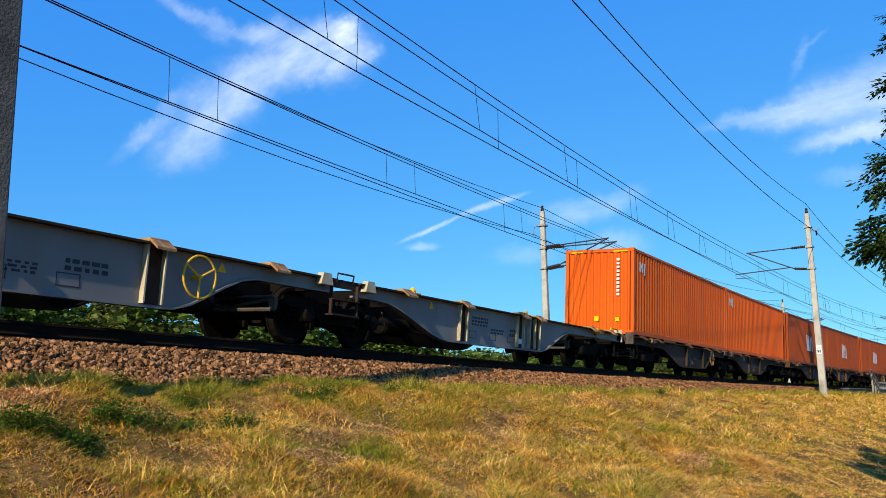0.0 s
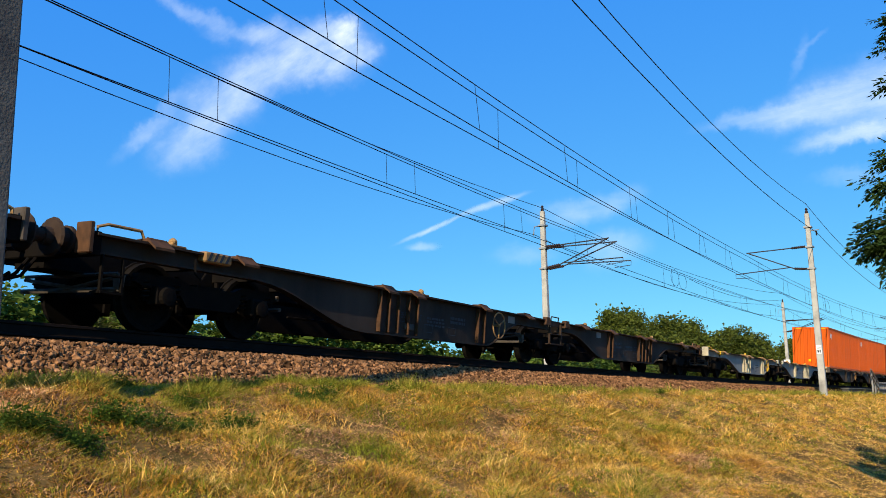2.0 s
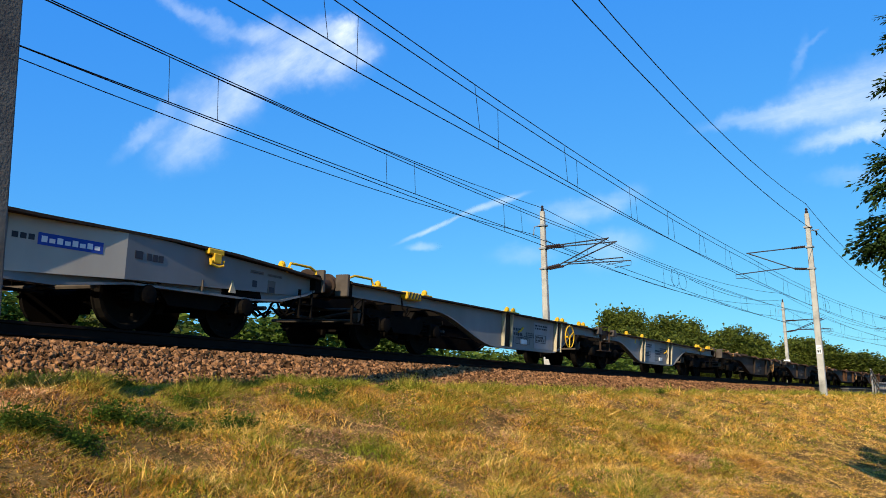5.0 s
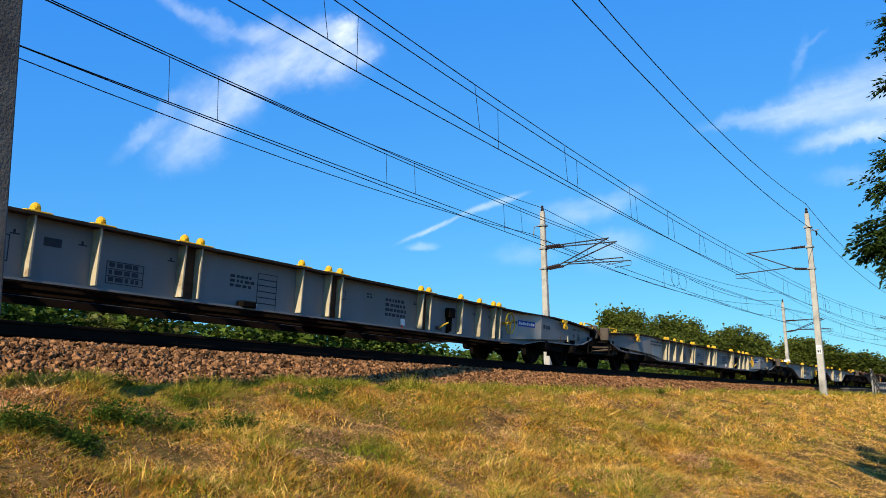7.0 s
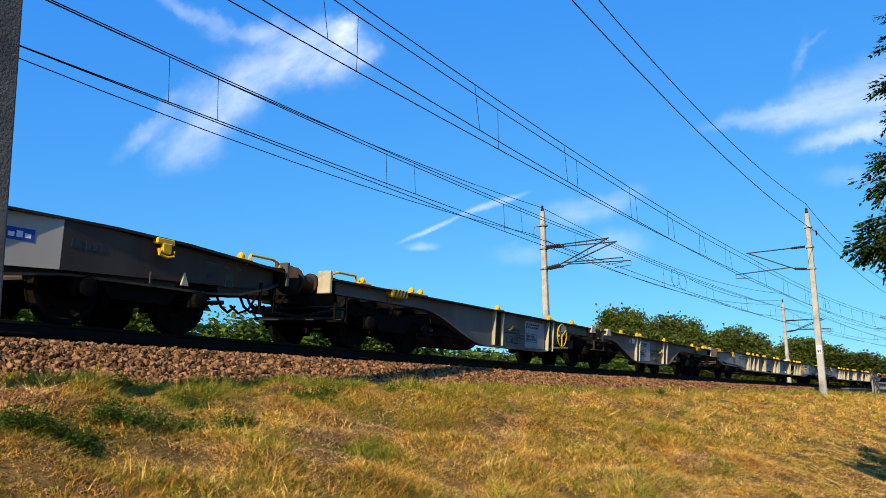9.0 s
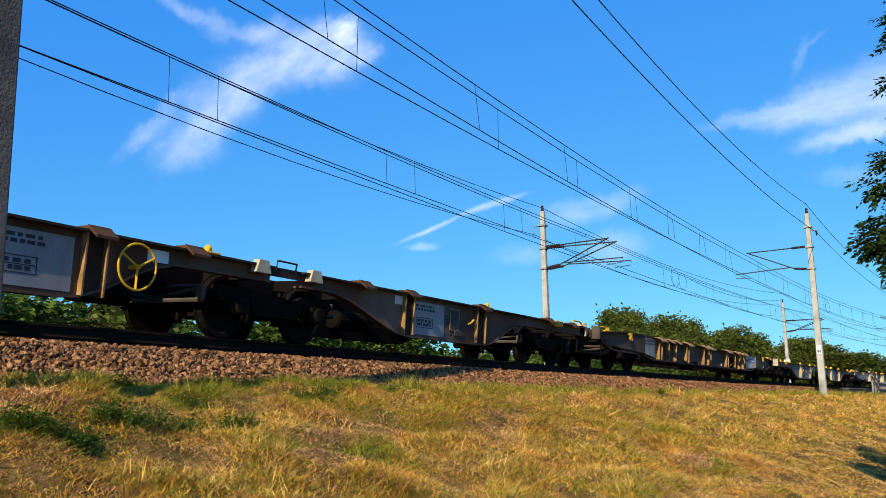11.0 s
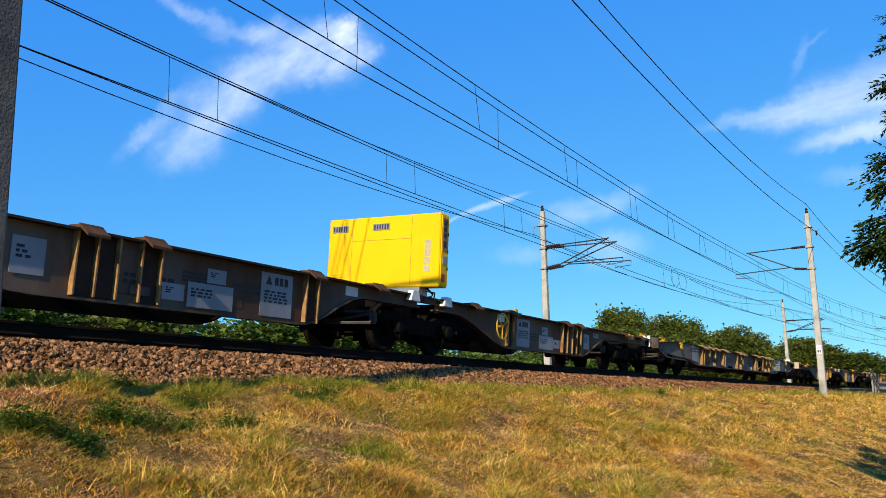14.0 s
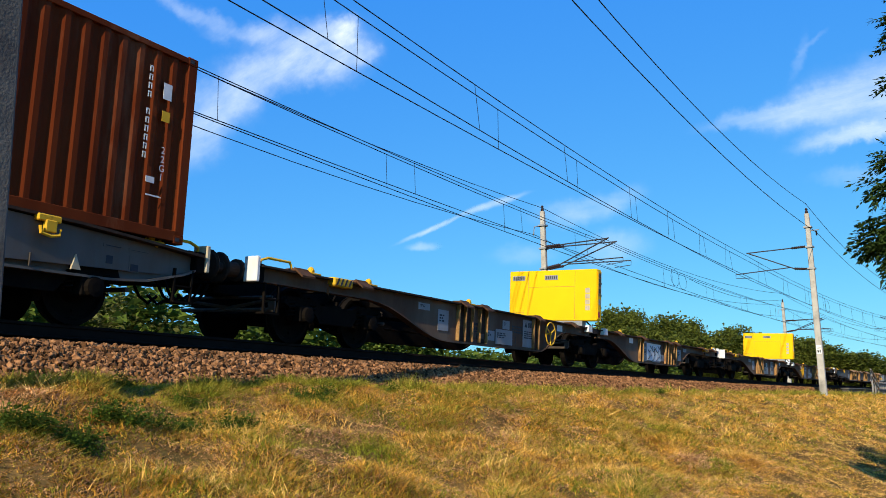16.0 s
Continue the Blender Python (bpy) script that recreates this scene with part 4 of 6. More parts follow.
    frame_mark(bm, 0.15, y, 0.8, 0.16, 0.16)
    marking_bars(bm, 0.95, y, 0.9, 0.16, 0.1, 2, seed + 3)
    frame_mark(bm, 6.2, y, 0.52, 0.24, 0.15)
    for k in range(3):
        box(bm, 6.24, 6.4, y - 0.003, y, 0.55 + k * 0.035, 0.57 + k * 0.035)
    marking_bars(bm, -8.6, y - 0.15, 0.9, 1.2, 0.2, 2, seed + 2)
    part("lettering", bm, M["ink"], near)["kind"] = "stuff"
    # name panel and marks lie on the flared plates
    flare = lambda x: -(web + 0.02 + (x - d + 2.85) / 1.5 * (EDGE - 0.012 - web - 0.02)) if x < d - 1.35 else -(EDGE - 0.012 + (x - d + 1.35) / (end - 0.5 - d + 1.35) * (web + 0.03 - EDGE + 0.012))

    def on_plate(name, mat, x0, x1, z0, z1, parent, label="", proud=0.005):
        bm = bmesh.new()
        vs = [bm.verts.new((x, flare(x) - q, z)) for q in (0.001, proud) for x, z in ((x0, z0), (x1, z0), (x1, z1), (x0, z1))]
        for q in ((0, 1, 2, 3), (7, 6, 5, 4), (0, 4, 5, 1), (1, 5, 6, 2), (2, 6, 7, 3), (3, 7, 4, 0)):
            bm.faces.new([vs[i] for i in q])
        bmesh.ops.recalc_face_normals(bm, faces=bm.faces[:])
        return part(name, bm, M[mat], parent, label)

    blue = on_plate("name_panel", "blue", d - 2.5, d - 1.68, 0.86, 1.0, near, "blue name panel with white lettering")
    for k in range(8):
        on_plate("lettering", "white", d - 2.46 + k * 0.095, d - 2.39 + k * 0.095, 0.895, 0.965 - 0.02 * (k % 2), blue, proud=0.008)
    for k in range(3):
        on_plate("lettering", "ink", d - 2.8 + k * 0.095, d - 2.73 + k * 0.095, 0.9, 0.965, near)
    for k in range(3):
        on_plate("logo", "ink", d - 1.02 + k * 0.1, d - 0.94 + k * 0.1, 0.88, 0.97, near)
    on_plate("logo", "ink", d - 1.22, d - 1.09, 0.88, 0.98, near)
    for k, (xa, xb, za, zb) in enumerate(((1.0, 1.3, 0.98, 1.03), (1.4, 1.75, 0.98, 1.02), (1.42, 1.6, 0.72, 0.92))):
        fm = on_plate("data_panel", "grey_worn" if style != "umber" else "dull", d + xa, d + xb, za, zb, near)
        on_plate("lettering", "ink", d + xa + 0.03, d + xb - 0.03, za + 0.015, (za + zb) / 2, fm, proud=0.009)
    on_plate("drain_hole", "ink", d + 1.06, d + 1.16, 0.78, 0.88, near)
    on_plate("plate_seam", "dull", d + 0.0, d + 0.02, 0.6, 0.75, near, proud=0.02)
    part("support_wedge", prism(bmesh.new(), [(d + 0.55, 0.64), (d + 0.68, 0.64), (d + 0.6, 0.82)], flare(d + 0.6) - 0.03, flare(d + 0.6)), M["cream"], near)
    part("label_holder", boxes((2.07, 2.2, y - 0.02, y, 0.5, 0.62)), M["white"], near)
    part("paper_label", boxes((2.11, 2.16, y - 0.012, y, 0.4, 0.5)), M["red"], near, "faded red paper label")
    part("marker_light", boxes((-1.995, -1.93, y - 0.06, y, 0.44, 0.52)), M["white"], near)
    part("valve_box", boxes((-2.3, -2.0, y - 0.14, y, 0.44, 0.54), bevel=0.02), M["black"], near)
    part("small_plate", boxes((3.37, 3.6, y - 0.02, y, 0.5, 0.58)), M["dull"], near)
    part("lever", tube(bmesh.new(), [(3.45, y - 0.05, 0.55), (3.6, y - 0.07, 0.62), (3.75, y - 0.08, 0.67)], 0.02, 6), M[st["bright"]], near)
    part("valve_box", boxes((3.74, 3.98, y - 0.12, y, 0.78, 0.98), (3.78, 3.84, y - 0.06, y, 0.45, 0.8), (3.9, 3.95, y - 0.06, y, 0.5, 0.8), bevel=0.012), M["black"], near)
    return root


# ---- loads ----
def corrugated(bm, length, z0, z1, along_x, fixed, outward, pitch=0.278, depth=0.036):
    """A corrugated steel wall."""
    n = max(2, round(length / pitch))
    p = length / n
    prof = []
    for i in range(n):
        a = i * p
        prof += [(a, 0), (a + 0.26 * p, 0), (a + 0.5 * p, -depth), (a + 0.76 * p, -depth)]
    prof.append((length, 0))
    lo, hi = [], []
    for a, dd in prof:
        c = fixed + outward * dd
        q = (a - length / 2, c) if along_x else (c, a - length / 2)
        lo.append(bm.verts.new((*q, z0))), hi.append(bm.verts.new((*q, z1)))
    for i in range(len(prof) - 1):
        bm.faces.new((lo[i], lo[i + 1], hi[i + 1], hi[i]))
    return bm


def container(length, height, mat, mark, seed):
    root = tagged(new("shipping_container"), "", "container", "containers on the train")
    w, L = 1.219, length / 2
    for sgn in (-1, 1):
        bm = corrugated(bmesh.new(), length - 0.3, 0.16, height - 0.1, True, sgn * (w - 0.012), sgn)
        part("side_panel", bm, M[mat], root, "corrugated steel side")
        bm = corrugated(bmesh.new(), 2 * w - 0.3, 0.16, height - 0.1, False, sgn * (L - 0.012), sgn, 0.25, 0.045)
        part("end_panel", bm, M[mat], root, "corrugated steel end")
        part("bottom_rail", boxes((-L + 0.1, L - 0.1, sgn * w - 0.06 if sgn > 0 else -w, w if sgn > 0 else -w + 0.06, 0.03, 0.17), bevel=0.006), M[mat], root)
        part("top_rail", boxes((-L + 0.1, L - 0.1, sgn * w - 0.06 if sgn > 0 else -w, w if sgn > 0 else -w + 0.06, height - 0.1, height - 0.02), bevel=0.006), M[mat], root)
        a, b = sorted((sgn * L, sgn * (L - 0.06)))
        part("end_sill", boxes((a, b, -w + 0.1, w - 0.1, 0.03, 0.17), bevel=0.006), M[mat], root)
        part("end_header", boxes((a, b, -w + 0.1, w - 0.1, height - 0.12, height - 0.01), bevel=0.006), M[mat], root)
        for sy in (-1, 1):
            xa, xb = sorted((sgn * L, sgn * (L - 0.16)))
            ya, yb = sorted((sy * w, sy * (w - 0.12)))
            part("corner_post", boxes((xa, xb, ya, yb, 0.11, height - 0.11), bevel=0.01), M[mat], root)
            for z in (0.0, height - 0.118):
                ca, cb = sorted((sgn * (L + 0.003), sgn * (L - 0.178)))
                da, db = sorted((sy * (w + 0.003), sy * (w - 0.16)))
                c = part("corner_casting", boxes((ca, cb, da, db, z, z + 0.118), bevel=0.012), M[mat], root)
                part("slot", boxes((sgn * (L - 0.11) - 0.035, sgn * (L - 0.11) + 0.035, sy * (w + 0.004) - 0.002, sy * (w + 0.004) + 0.002, z + 0.035, z + 0.085)), M["ink"], c)
    bm = corrugated(bmesh.new(), length - 0.3, -w + 0.1, w - 0.1, True, 0.0, 1, 0.3, 0.02)
    for v in bm.verts:
        v.co = (v.co.x, v.co.z, height - 0.03 + v.co.y)
    part("roof", bm, M[mat], root, "corrugated steel roof")
    part("floor", boxes((-L + 0.1, L - 0.1, -w + 0.06, w - 0.06, 0.1, 0.16)), M["black"], root)
    yb = -w - 0.002
    if mark == "pale":
        bm = boxes((-L + 0.55, -L + 0.67, yb - 0.003, yb, height - 0.75, height - 0.42), (-L + 0.78, -L + 0.9, yb - 0.003, yb, height - 0.75, height - 0.42), (-L + 0.64, -L + 0.82, yb - 0.003, yb, height - 0.62, height - 0.5), (-L + 1.0, -L + 1.12, yb - 0.003, yb, height - 0.82, height - 0.42))
        part("emblem", bm, M["white"], root, "white painted emblem")
        bm = bmesh.new()
        for i in range(10):
            box(bm, -L - 0.004, -L + 0.0, -0.72, -0.62, height - 0.42 - i * 0.13, height - 0.34 - i * 0.13)
        part("lettering", bm, M["white"], root)
        part("warning_label", boxes((-L - 0.004, -L, 0.0, 0.16, 0.45, 0.62), (-L - 0.004, -L, -0.72, -0.58, 0.45, 0.58)), M["box_yellow"], root)
        part("hazard_stripe", boxes((-L - 0.006, -L + 0.0, -1.0, -0.5, height - 0.12, height - 0.08), (-L - 0.006, -L + 0.0, 0.6, 1.0, height - 0.12, height - 0.08)), M["box_yellow"], root)
    if mark == "crest":
        bm = bmesh.new()
        for i in range(4):
            prism(bm, [(-0.9 + i * 0.5, 0.9), (-0.6 + i * 0.5, 0.9), (-0.65 + i * 0.5, 1.9 - 0.1 * i), (-0.9 + i * 0.5, 1.9)], yb - 0.004, yb)
        part("emblem", bm, M["white"], root, "large white painted emblem")
    if mark == "codes":
        x = L - 0.78
        for i in range(12):
            if i in (4, 11):
                continue
            bm = boxes((x - 0.028, x - 0.012, yb - 0.004, yb, height - 0.42 - i * 0.115, height - 0.34 - i * 0.115), (x + 0.014, x + 0.028, yb - 0.004, yb, height - 0.42 - i * 0.115, height - 0.34 - i * 0.115), (x - 0.012, x + 0.014, yb - 0.004, yb, height - 0.355 - i * 0.115, height - 0.34 - i * 0.115))
            part("lettering", bm, M["white"], root)
        for i, ch in enumerate("22G1"):
            cu = bpy.data.curves.new("letter", "FONT")
            cu.body, cu.size, cu.align_x = ch, 0.13, "CENTER"
            cu.materials.append(M["white"])
            t_ = new("code_letter", cu)
            t_.parent = root
            t_.matrix_basis = pose(L - 0.48, yb - 0.004, height - 1.45 - i * 0.12, 90)
        part("approval_plate", boxes((L - 0.56, L - 0.42, yb - 0.004, yb, height - 0.72, height - 0.5)), M["white"], root)
        part("warning_label", boxes((L - 0.55, L - 0.42, yb - 0.004, yb, height - 1.02, height - 0.88)), M["yellow"], root)
        part("scratch", boxes((L - 0.72, L - 0.58, yb - 0.003, yb, 0.72, 0.8), (L - 0.7, L - 0.45, yb - 0.003, yb, 0.55, 0.57)), M["white"], root)
    return root


def yellow_box(seed):
    """Thin upright equipment cabinet that stands across the middle of a wagon."""
    root = tagged(new("equipment_cabinet"), "bright yellow sheet-steel cabinet standing across the wagon", "cabinet", "cabinets on the wagons")
    w, h, t = 1.40, 1.50, 0.34
    part("body", boxes((0, t, -w, w, 0.0, h), bevel=0.02), M["box_yellow"], root)
    for y in (-0.18, 0.88):
        g = part("grille", boxes((-0.012, 0.0, y, y + 0.42, h - 0.34 + 0.05, h - 0.2 + 0.05)), M["galv"], root, "pale louvred grille")
        for i in range(6):
            part("slat", boxes((-0.02, -0.012, y + 0.03 + i * 0.065, y + 0.06 + i * 0.065, h - 0.27, h - 0.17)), M["ink"], g)
    bm = boxes((-0.004, 0, -0.72, 0.77, 1.0, 1.008), (-0.004, 0, 0.77, 0.778, 0.05, h - 0.05), (-0.004, 0, -0.728, -0.72, 0.05, h - 0.05))
    part("panel_joint", bm, M["old_yellow"], root)
    for z in (0.3, 0.47, 0.64, 0.81):
        part("faded_mark", boxes((-0.003, 0, -1.19, -1.05, z, z + 0.14)), M["cream"], root, "faded white mark")
    for k in range(3):
        part("vent_slot", boxes((-0.004, 0, 0.9, 1.25, 0.2 + k * 0.045, 0.208 + k * 0.045)), M["old_yellow"], root)
    d = part("door", boxes((0.04, t - 0.03, -w - 0.02, -w, 0.04, h - 0.05), bevel=0.006), M["box_yellow"], root)
    sign_ = part("sign_plate", boxes((0.08, 0.25, -w - 0.026, -w - 0.02, 0.72, 1.4)), M["old_yellow"], d)
    for k in range(3):
        part("lettering", boxes((0.1, 0.21, -w - 0.03, -w - 0.026, 1.0 + k * 0.13, 1.09 + k * 0.13)), M["ink"], sign_)
    part("logo", boxes((0.1, 0.21, -w - 0.03, -w - 0.026, 0.8, 0.93)), M["ink"], sign_)
    part("latch", boxes((0.1, 0.24, -w - 0.03, -w - 0.02, 0.46, 0.62)), M["galv"], d)
    part("red_plate", boxes((0.06, 0.2, -w - 0.024, -w - 0.02, 0.1, 0.26)), M["red"], d)
    for z in (0.35, 0.7, 1.05):
        part("hinge", boxes((0.255, 0.29, -w - 0.035, -w - 0.02, z, z + 0.06)), M["recess"], d)
    part("foot", boxes((0.02, t - 0.02, -0.95, 0.95, -0.22, 0.0)), M["galv"], root, "grey steel foot frame")
    part("hose", tube(bmesh.new(), [(0.2, -1.0, 0.0), (0.3, -1.1, -0.12), (0.42, -1.0, -0.16), (0.4, -0.6, -0.2)], 0.02, 6), M["black"], root)
    return root


# The train, from its front to its back: place of each wagon's middle along the line at the start.
TRAIN = [
    ("a", 117.8, 10.3, "brown", 1), ("a", 91.7, 10.3, "brown", 2), ("a", 65.6, 10.3, "brown", 3), ("a", 39.47, 10.3, "sooty", 4),
    ("a", 11.72, 12.0, "grey", 5), ("a", -17.95, 12.0, "brown", 6), ("a", -45.7, 10.5, "sooty", 7), ("a", -72.38, 10.55, "new", 8),
    ("b", -98.2, 9.8, "new", 9), ("b", -124.1, 9.7, "new", 10), ("a", -150.4, 10.5, "worn", 11), ("b", -176.5, 9.7, "umber", 12),
    ("a", -202.9, 10.5, "rusty", 13), ("b", -229.0, 9.65, "dirty", 14), ("a", -256.75, 12.05, "rusty", 15), ("a", -286.25, 12.0, "rusty", 16),
    ("b", -313.8, 9.7, "worn", 17),
]
MOVERS = []
for kind, u, d, style, seed in TRAIN:
    if kind == "a":
        MOVERS.append((articulated("articulated_wagon", d, style, seed), u, 0.0))
    else:
        MOVERS.append((long_wagon("flat_wagon", d, style, seed), u, 0.0))
FLOOR = 1.16
for u, length, mat, mark, label in (
        (33.28, 12.19, "orange", "pale", "bright orange corrugated container on the wagon"), (45.65, 12.19, "orange", "pale", "bright orange corrugated container on the wagon"),
        (59.2, 12.19, "brown", "crest", "brown corrugated container with a white emblem"), (71.6, 12.19, "brown", "crest", "brown corrugated container with a white emblem"),
        (85.3, 12.19, "brown", "crest", "brown corrugated container with a white emblem"), (97.7, 12.19, "brown", "plain", "plain brown corrugated container"),
        (111.5, 12.19, "brown", "plain", "plain brown corrugated container"), (124.0, 12.19, "orange", "plain", "plain orange corrugated container"),
        (-304.95, 6.06, "maroon", "codes", "dark maroon corrugated short container with white codes")):
    c = container(length, 2.591 if mark == "codes" else 2.896, mat, mark, 1)
    MOVERS.append((tagged(c, label), u, FLOOR))
for u in (-256.73, -286.65):
    MOVERS.append((yellow_box(1), u, 1.33))


# ---- clouds: thin high wisps, far behind everything ----
def cloud_material(name, blobs, seed, grain, streak, tilt):
    """Wispy cloud: soft patches (x, y, half length, half width, turn, weight; metres on the sheet) frayed and streaked by noise."""
    m = bpy.data.materials.new(name)
    m.use_nodes = True
    n, l = m.node_tree.nodes, m.node_tree.links
    n.remove(n["Principled BSDF"])
    tc = n.new("ShaderNodeTexCoord")

    def field(scale, detail, rough, stretch, turn):
        mp = n.new("ShaderNodeMapping")
        mp.inputs["Location"].default_value = (seed * 713.0, seed * 391.0, seed * 57.0)
        mp.inputs["Rotation"].default_value = (0, 0, radians(-turn))
        mp2 = n.new("ShaderNodeMapping")
        mp2.inputs["Scale"].default_value = stretch
        l.new(tc.outputs["Object"], mp.inputs["Vector"])
        l.new(mp.outputs[0], mp2.inputs["Vector"])
        t_ = n.new("ShaderNodeTexNoise")
        t_.inputs["Scale"].default_value, t_.inputs["Detail"].default_value, t_.inputs["Roughness"].default_value = scale, detail, rough
        l.new(mp2.outputs[0], t_.inputs["Vector"])
        return t_

    def math_(op, a, b):
        k = n.new("ShaderNodeMath")
        k.operation = op
        for i, v in enumerate((a, b)):
            if isinstance(v, float):
                k.inputs[i].default_value = v
            else:
                l.new(v, k.inputs[i])
        return k.outputs[0]

    # fray the outlines: shift the lookup by two scales of noise
    where = tc.outputs["Object"]
    for scale, amount in ((0.006, 110.0), (0.02, 48.0), (0.06, 14.0)):
        w = field(scale, 4, 0.55, (1, 1, 1), 0)
        off = n.new("ShaderNodeVectorMath")
        off.operation = "SUBTRACT"
        off.inputs[1].default_value = (0.5, 0.5, 0.5)
        l.new(w.outputs["Color"], off.inputs[0])
        mul = n.new("ShaderNodeVectorMath")
        mul.operation = "MULTIPLY_ADD"
        mul.inputs[1].default_value = (amount * grain, amount * grain, 0)
        l.new(off.outputs[0], mul.inputs[0])
        l.new(where, mul.inputs[2])
        where = mul.outputs[0]
    total = None
    for x, y, a, b, turn, weight in blobs:
        mp = n.new("ShaderNodeMapping")
        mp.vector_type = "TEXTURE"
        mp.inputs["Location"].default_value = (x, y, 0)
        mp.inputs["Rotation"].default_value = (0, 0, radians(turn))
        mp.inputs["Scale"].default_value = (a, b, 1000.0)
        l.new(where, mp.inputs["Vector"])
        ln = n.new("ShaderNodeVectorMath")
        ln.operation = "LENGTH"
        l.new(mp.outputs[0], ln.inputs[0])
        fall = n.new("ShaderNodeMapRange")
        fall.interpolation_type = "SMOOTHERSTEP"
        fall.inputs["From Min"].default_value, fall.inputs["From Max"].default_value = 1.45, 0.0
        fall.inputs["To Max"].default_value = weight
        l.new(ln.outputs["Value"], fall.inputs["Value"])
        # overlapping patches: 1 - (1 - a)(1 - b)
        gap = math_("SUBTRACT", 1.0, fall.outputs[0])
        total = gap if total is None else math_("MULTIPLY", total, gap)
    dense = math_("SUBTRACT", 1.0, total)
    wisps = field(0.012, 8, 0.62, (streak, 1, 1), tilt)
    wr = n.new("ShaderNodeMapRange")
    wr.inputs["From Min"].default_value, wr.inputs["From Max"].default_value = 0.3, 0.68
    wr.inputs["To Min"].default_value, wr.inputs["To Max"].default_value = 0.45, 1.2
    l.new(wisps.outputs["Fac"], wr.inputs["Value"])
    opacity = math_("MINIMUM", math_("MULTIPLY", dense, wr.outputs[0]), 0.97)
    em = n.new("ShaderNodeEmission")
    em.inputs["Color"].default_value = (0.86, 0.95, 1.0, 1)
    em.inputs["Strength"].default_value = 0.9
    tr = n.new("ShaderNodeBsdfTransparent")
    mx = n.new("ShaderNodeMixShader")
    l.new(opacity, mx.inputs["Fac"])
    l.new(tr.outputs[0], mx.inputs[1])
    l.new(em.outputs[0], mx.inputs[2])
    l.new(mx.outputs[0], n["Material Output"].inputs["Surface"])
    return m


CLOUD_SHEET = look((0, 0, 0), (math.sin(radians(61.0)), math.cos(radians(61.0)), math.tan(radians(10.47))), -0.86)
CLOUDS = (
    ("bright wispy white cloud with a dense tuft", 1.0, 1.0, 0.45, 33, (
        (-345, 775, 62, 54, 0, 0.85), (-270, 700, 60, 40, 20, 0.3), (-420, 700, 180, 115, 12, 0.52), (-590, 635, 220, 95, 26, 0.46),
        (-790, 520, 190, 115, 38, 0.4), (-900, 385, 160, 95, 25, 0.34), (-1040, 440, 160, 38, 45, 0.26), (-900, 850, 170, 32, -20, 0.24),
        (-700, 770, 150, 40, -8, 0.24), (-560, 760, 190, 60, 5, 0.3))),
    ("broad thin white cloud fanning out", 2.3, 0.8, 0.22, 12, (
        (1560, 560, 300, 130, 14, 0.36), (1330, 512, 230, 70, 15, 0.36), (1110, 466, 190, 36, 12, 0.28), (1760, 580, 260, 160, 10, 0.33),
        (1270, 690, 22, 90, -10, 0.09), (1320, 745, 70, 14, 35, 0.1), (1420, 400, 170, 42, 13, 0.42), (1540, 425, 160, 40, 12, 0.34), (1460, 262, 130, 36, 5, 0.12))),
    ("narrow fading condensation trail", 4.1, 0.25, 0.5, 22, (
        (-40, 74, 130, 9, 24, 0.5), (175, 158, 130, 14, 19, 0.42))),
    ("small white puff of cloud", 5.7, 0.5, 0.6, 0, ((-70, 10, 60, 18, 2, 0.26),)),
    ("faint low white cloud", 6.9, 0.7, 0.4, 5, (
        (490, 142, 180, 50, 6, 0.3), (620, 0, 120, 70, 10, 0.26), (300, -20, 120, 40, 5, 0.14), (660, 180, 90, 40, 30, 0.16))),
)
for label, seed, grain, streak, tilt, blobs in CLOUDS:
    x0, x1 = min(b[0] - 1.7 * b[2] for b in blobs) - 120, max(b[0] + 1.7 * b[2] for b in blobs) + 120
    y0, y1 = min(b[1] - 1.7 * max(b[2] * 0.6, b[3]) for b in blobs) - 90, max(b[1] + 1.7 * max(b[2] * 0.6, b[3]) for b in blobs) + 90
    bm = bmesh.new()
    bm.faces.new([bm.verts.new(p) for p in ((x0, y0, 0), (x1, y0, 0), (x1, y1, 0), (x0, y1, 0))])
    ob = new("backdrop_cloud", mesh_of("backdrop_cloud", bm, cloud_material("cloud", blobs, seed, grain, streak, tilt)))
    ob.matrix_basis = Matrix.Translation(EYE) @ CLOUD_SHEET @ pose(0, 0, -3000.0 - 8 * seed)
    tagged(ob, label, "cloud", "high clouds", "structure")


# ---- leaves ----
def leaf_cloud(name, centres, spread, size, mat, seed, aspect=0.75, droop=0.3):
    """Many small folded leaves round the given centres."""
    g = np.random.default_rng(seed)
    c = np.asarray(centres, float)
    n = len(c)
    p = c + g.normal(0, 1, (n, 3)) * spread
    d = g.normal(0, 1, (n, 3))
    d[:, 2] = np.abs(d[:, 2]) * 0.4 - droop
    d /= np.linalg.norm(d, axis=1)[:, None]
    up = g.normal(0, 0.6, (n, 3)) + np.array([0, 0, 1.0])
    w = np.cross(d, up)
    w /= np.linalg.norm(w, axis=1)[:, None]
    up = np.cross(w, d)
    L = size * g.uniform(0.6, 1.3, n)[:, None]
    W = L * aspect * 0.5
    v = np.stack([p, p + d * L * 0.5 + w * W + up * W * 0.4, p + d * L, p + d * L * 0.5 - w * W + up * W * 0.4], 1).reshape(-1, 3)
    i = np.arange(n)[:, None] * 4
    f = np.concatenate([np.hstack([i, i + 1, i + 2]), np.hstack([i, i + 2, i + 3])])
    return raw_mesh(name, v, f, mat)


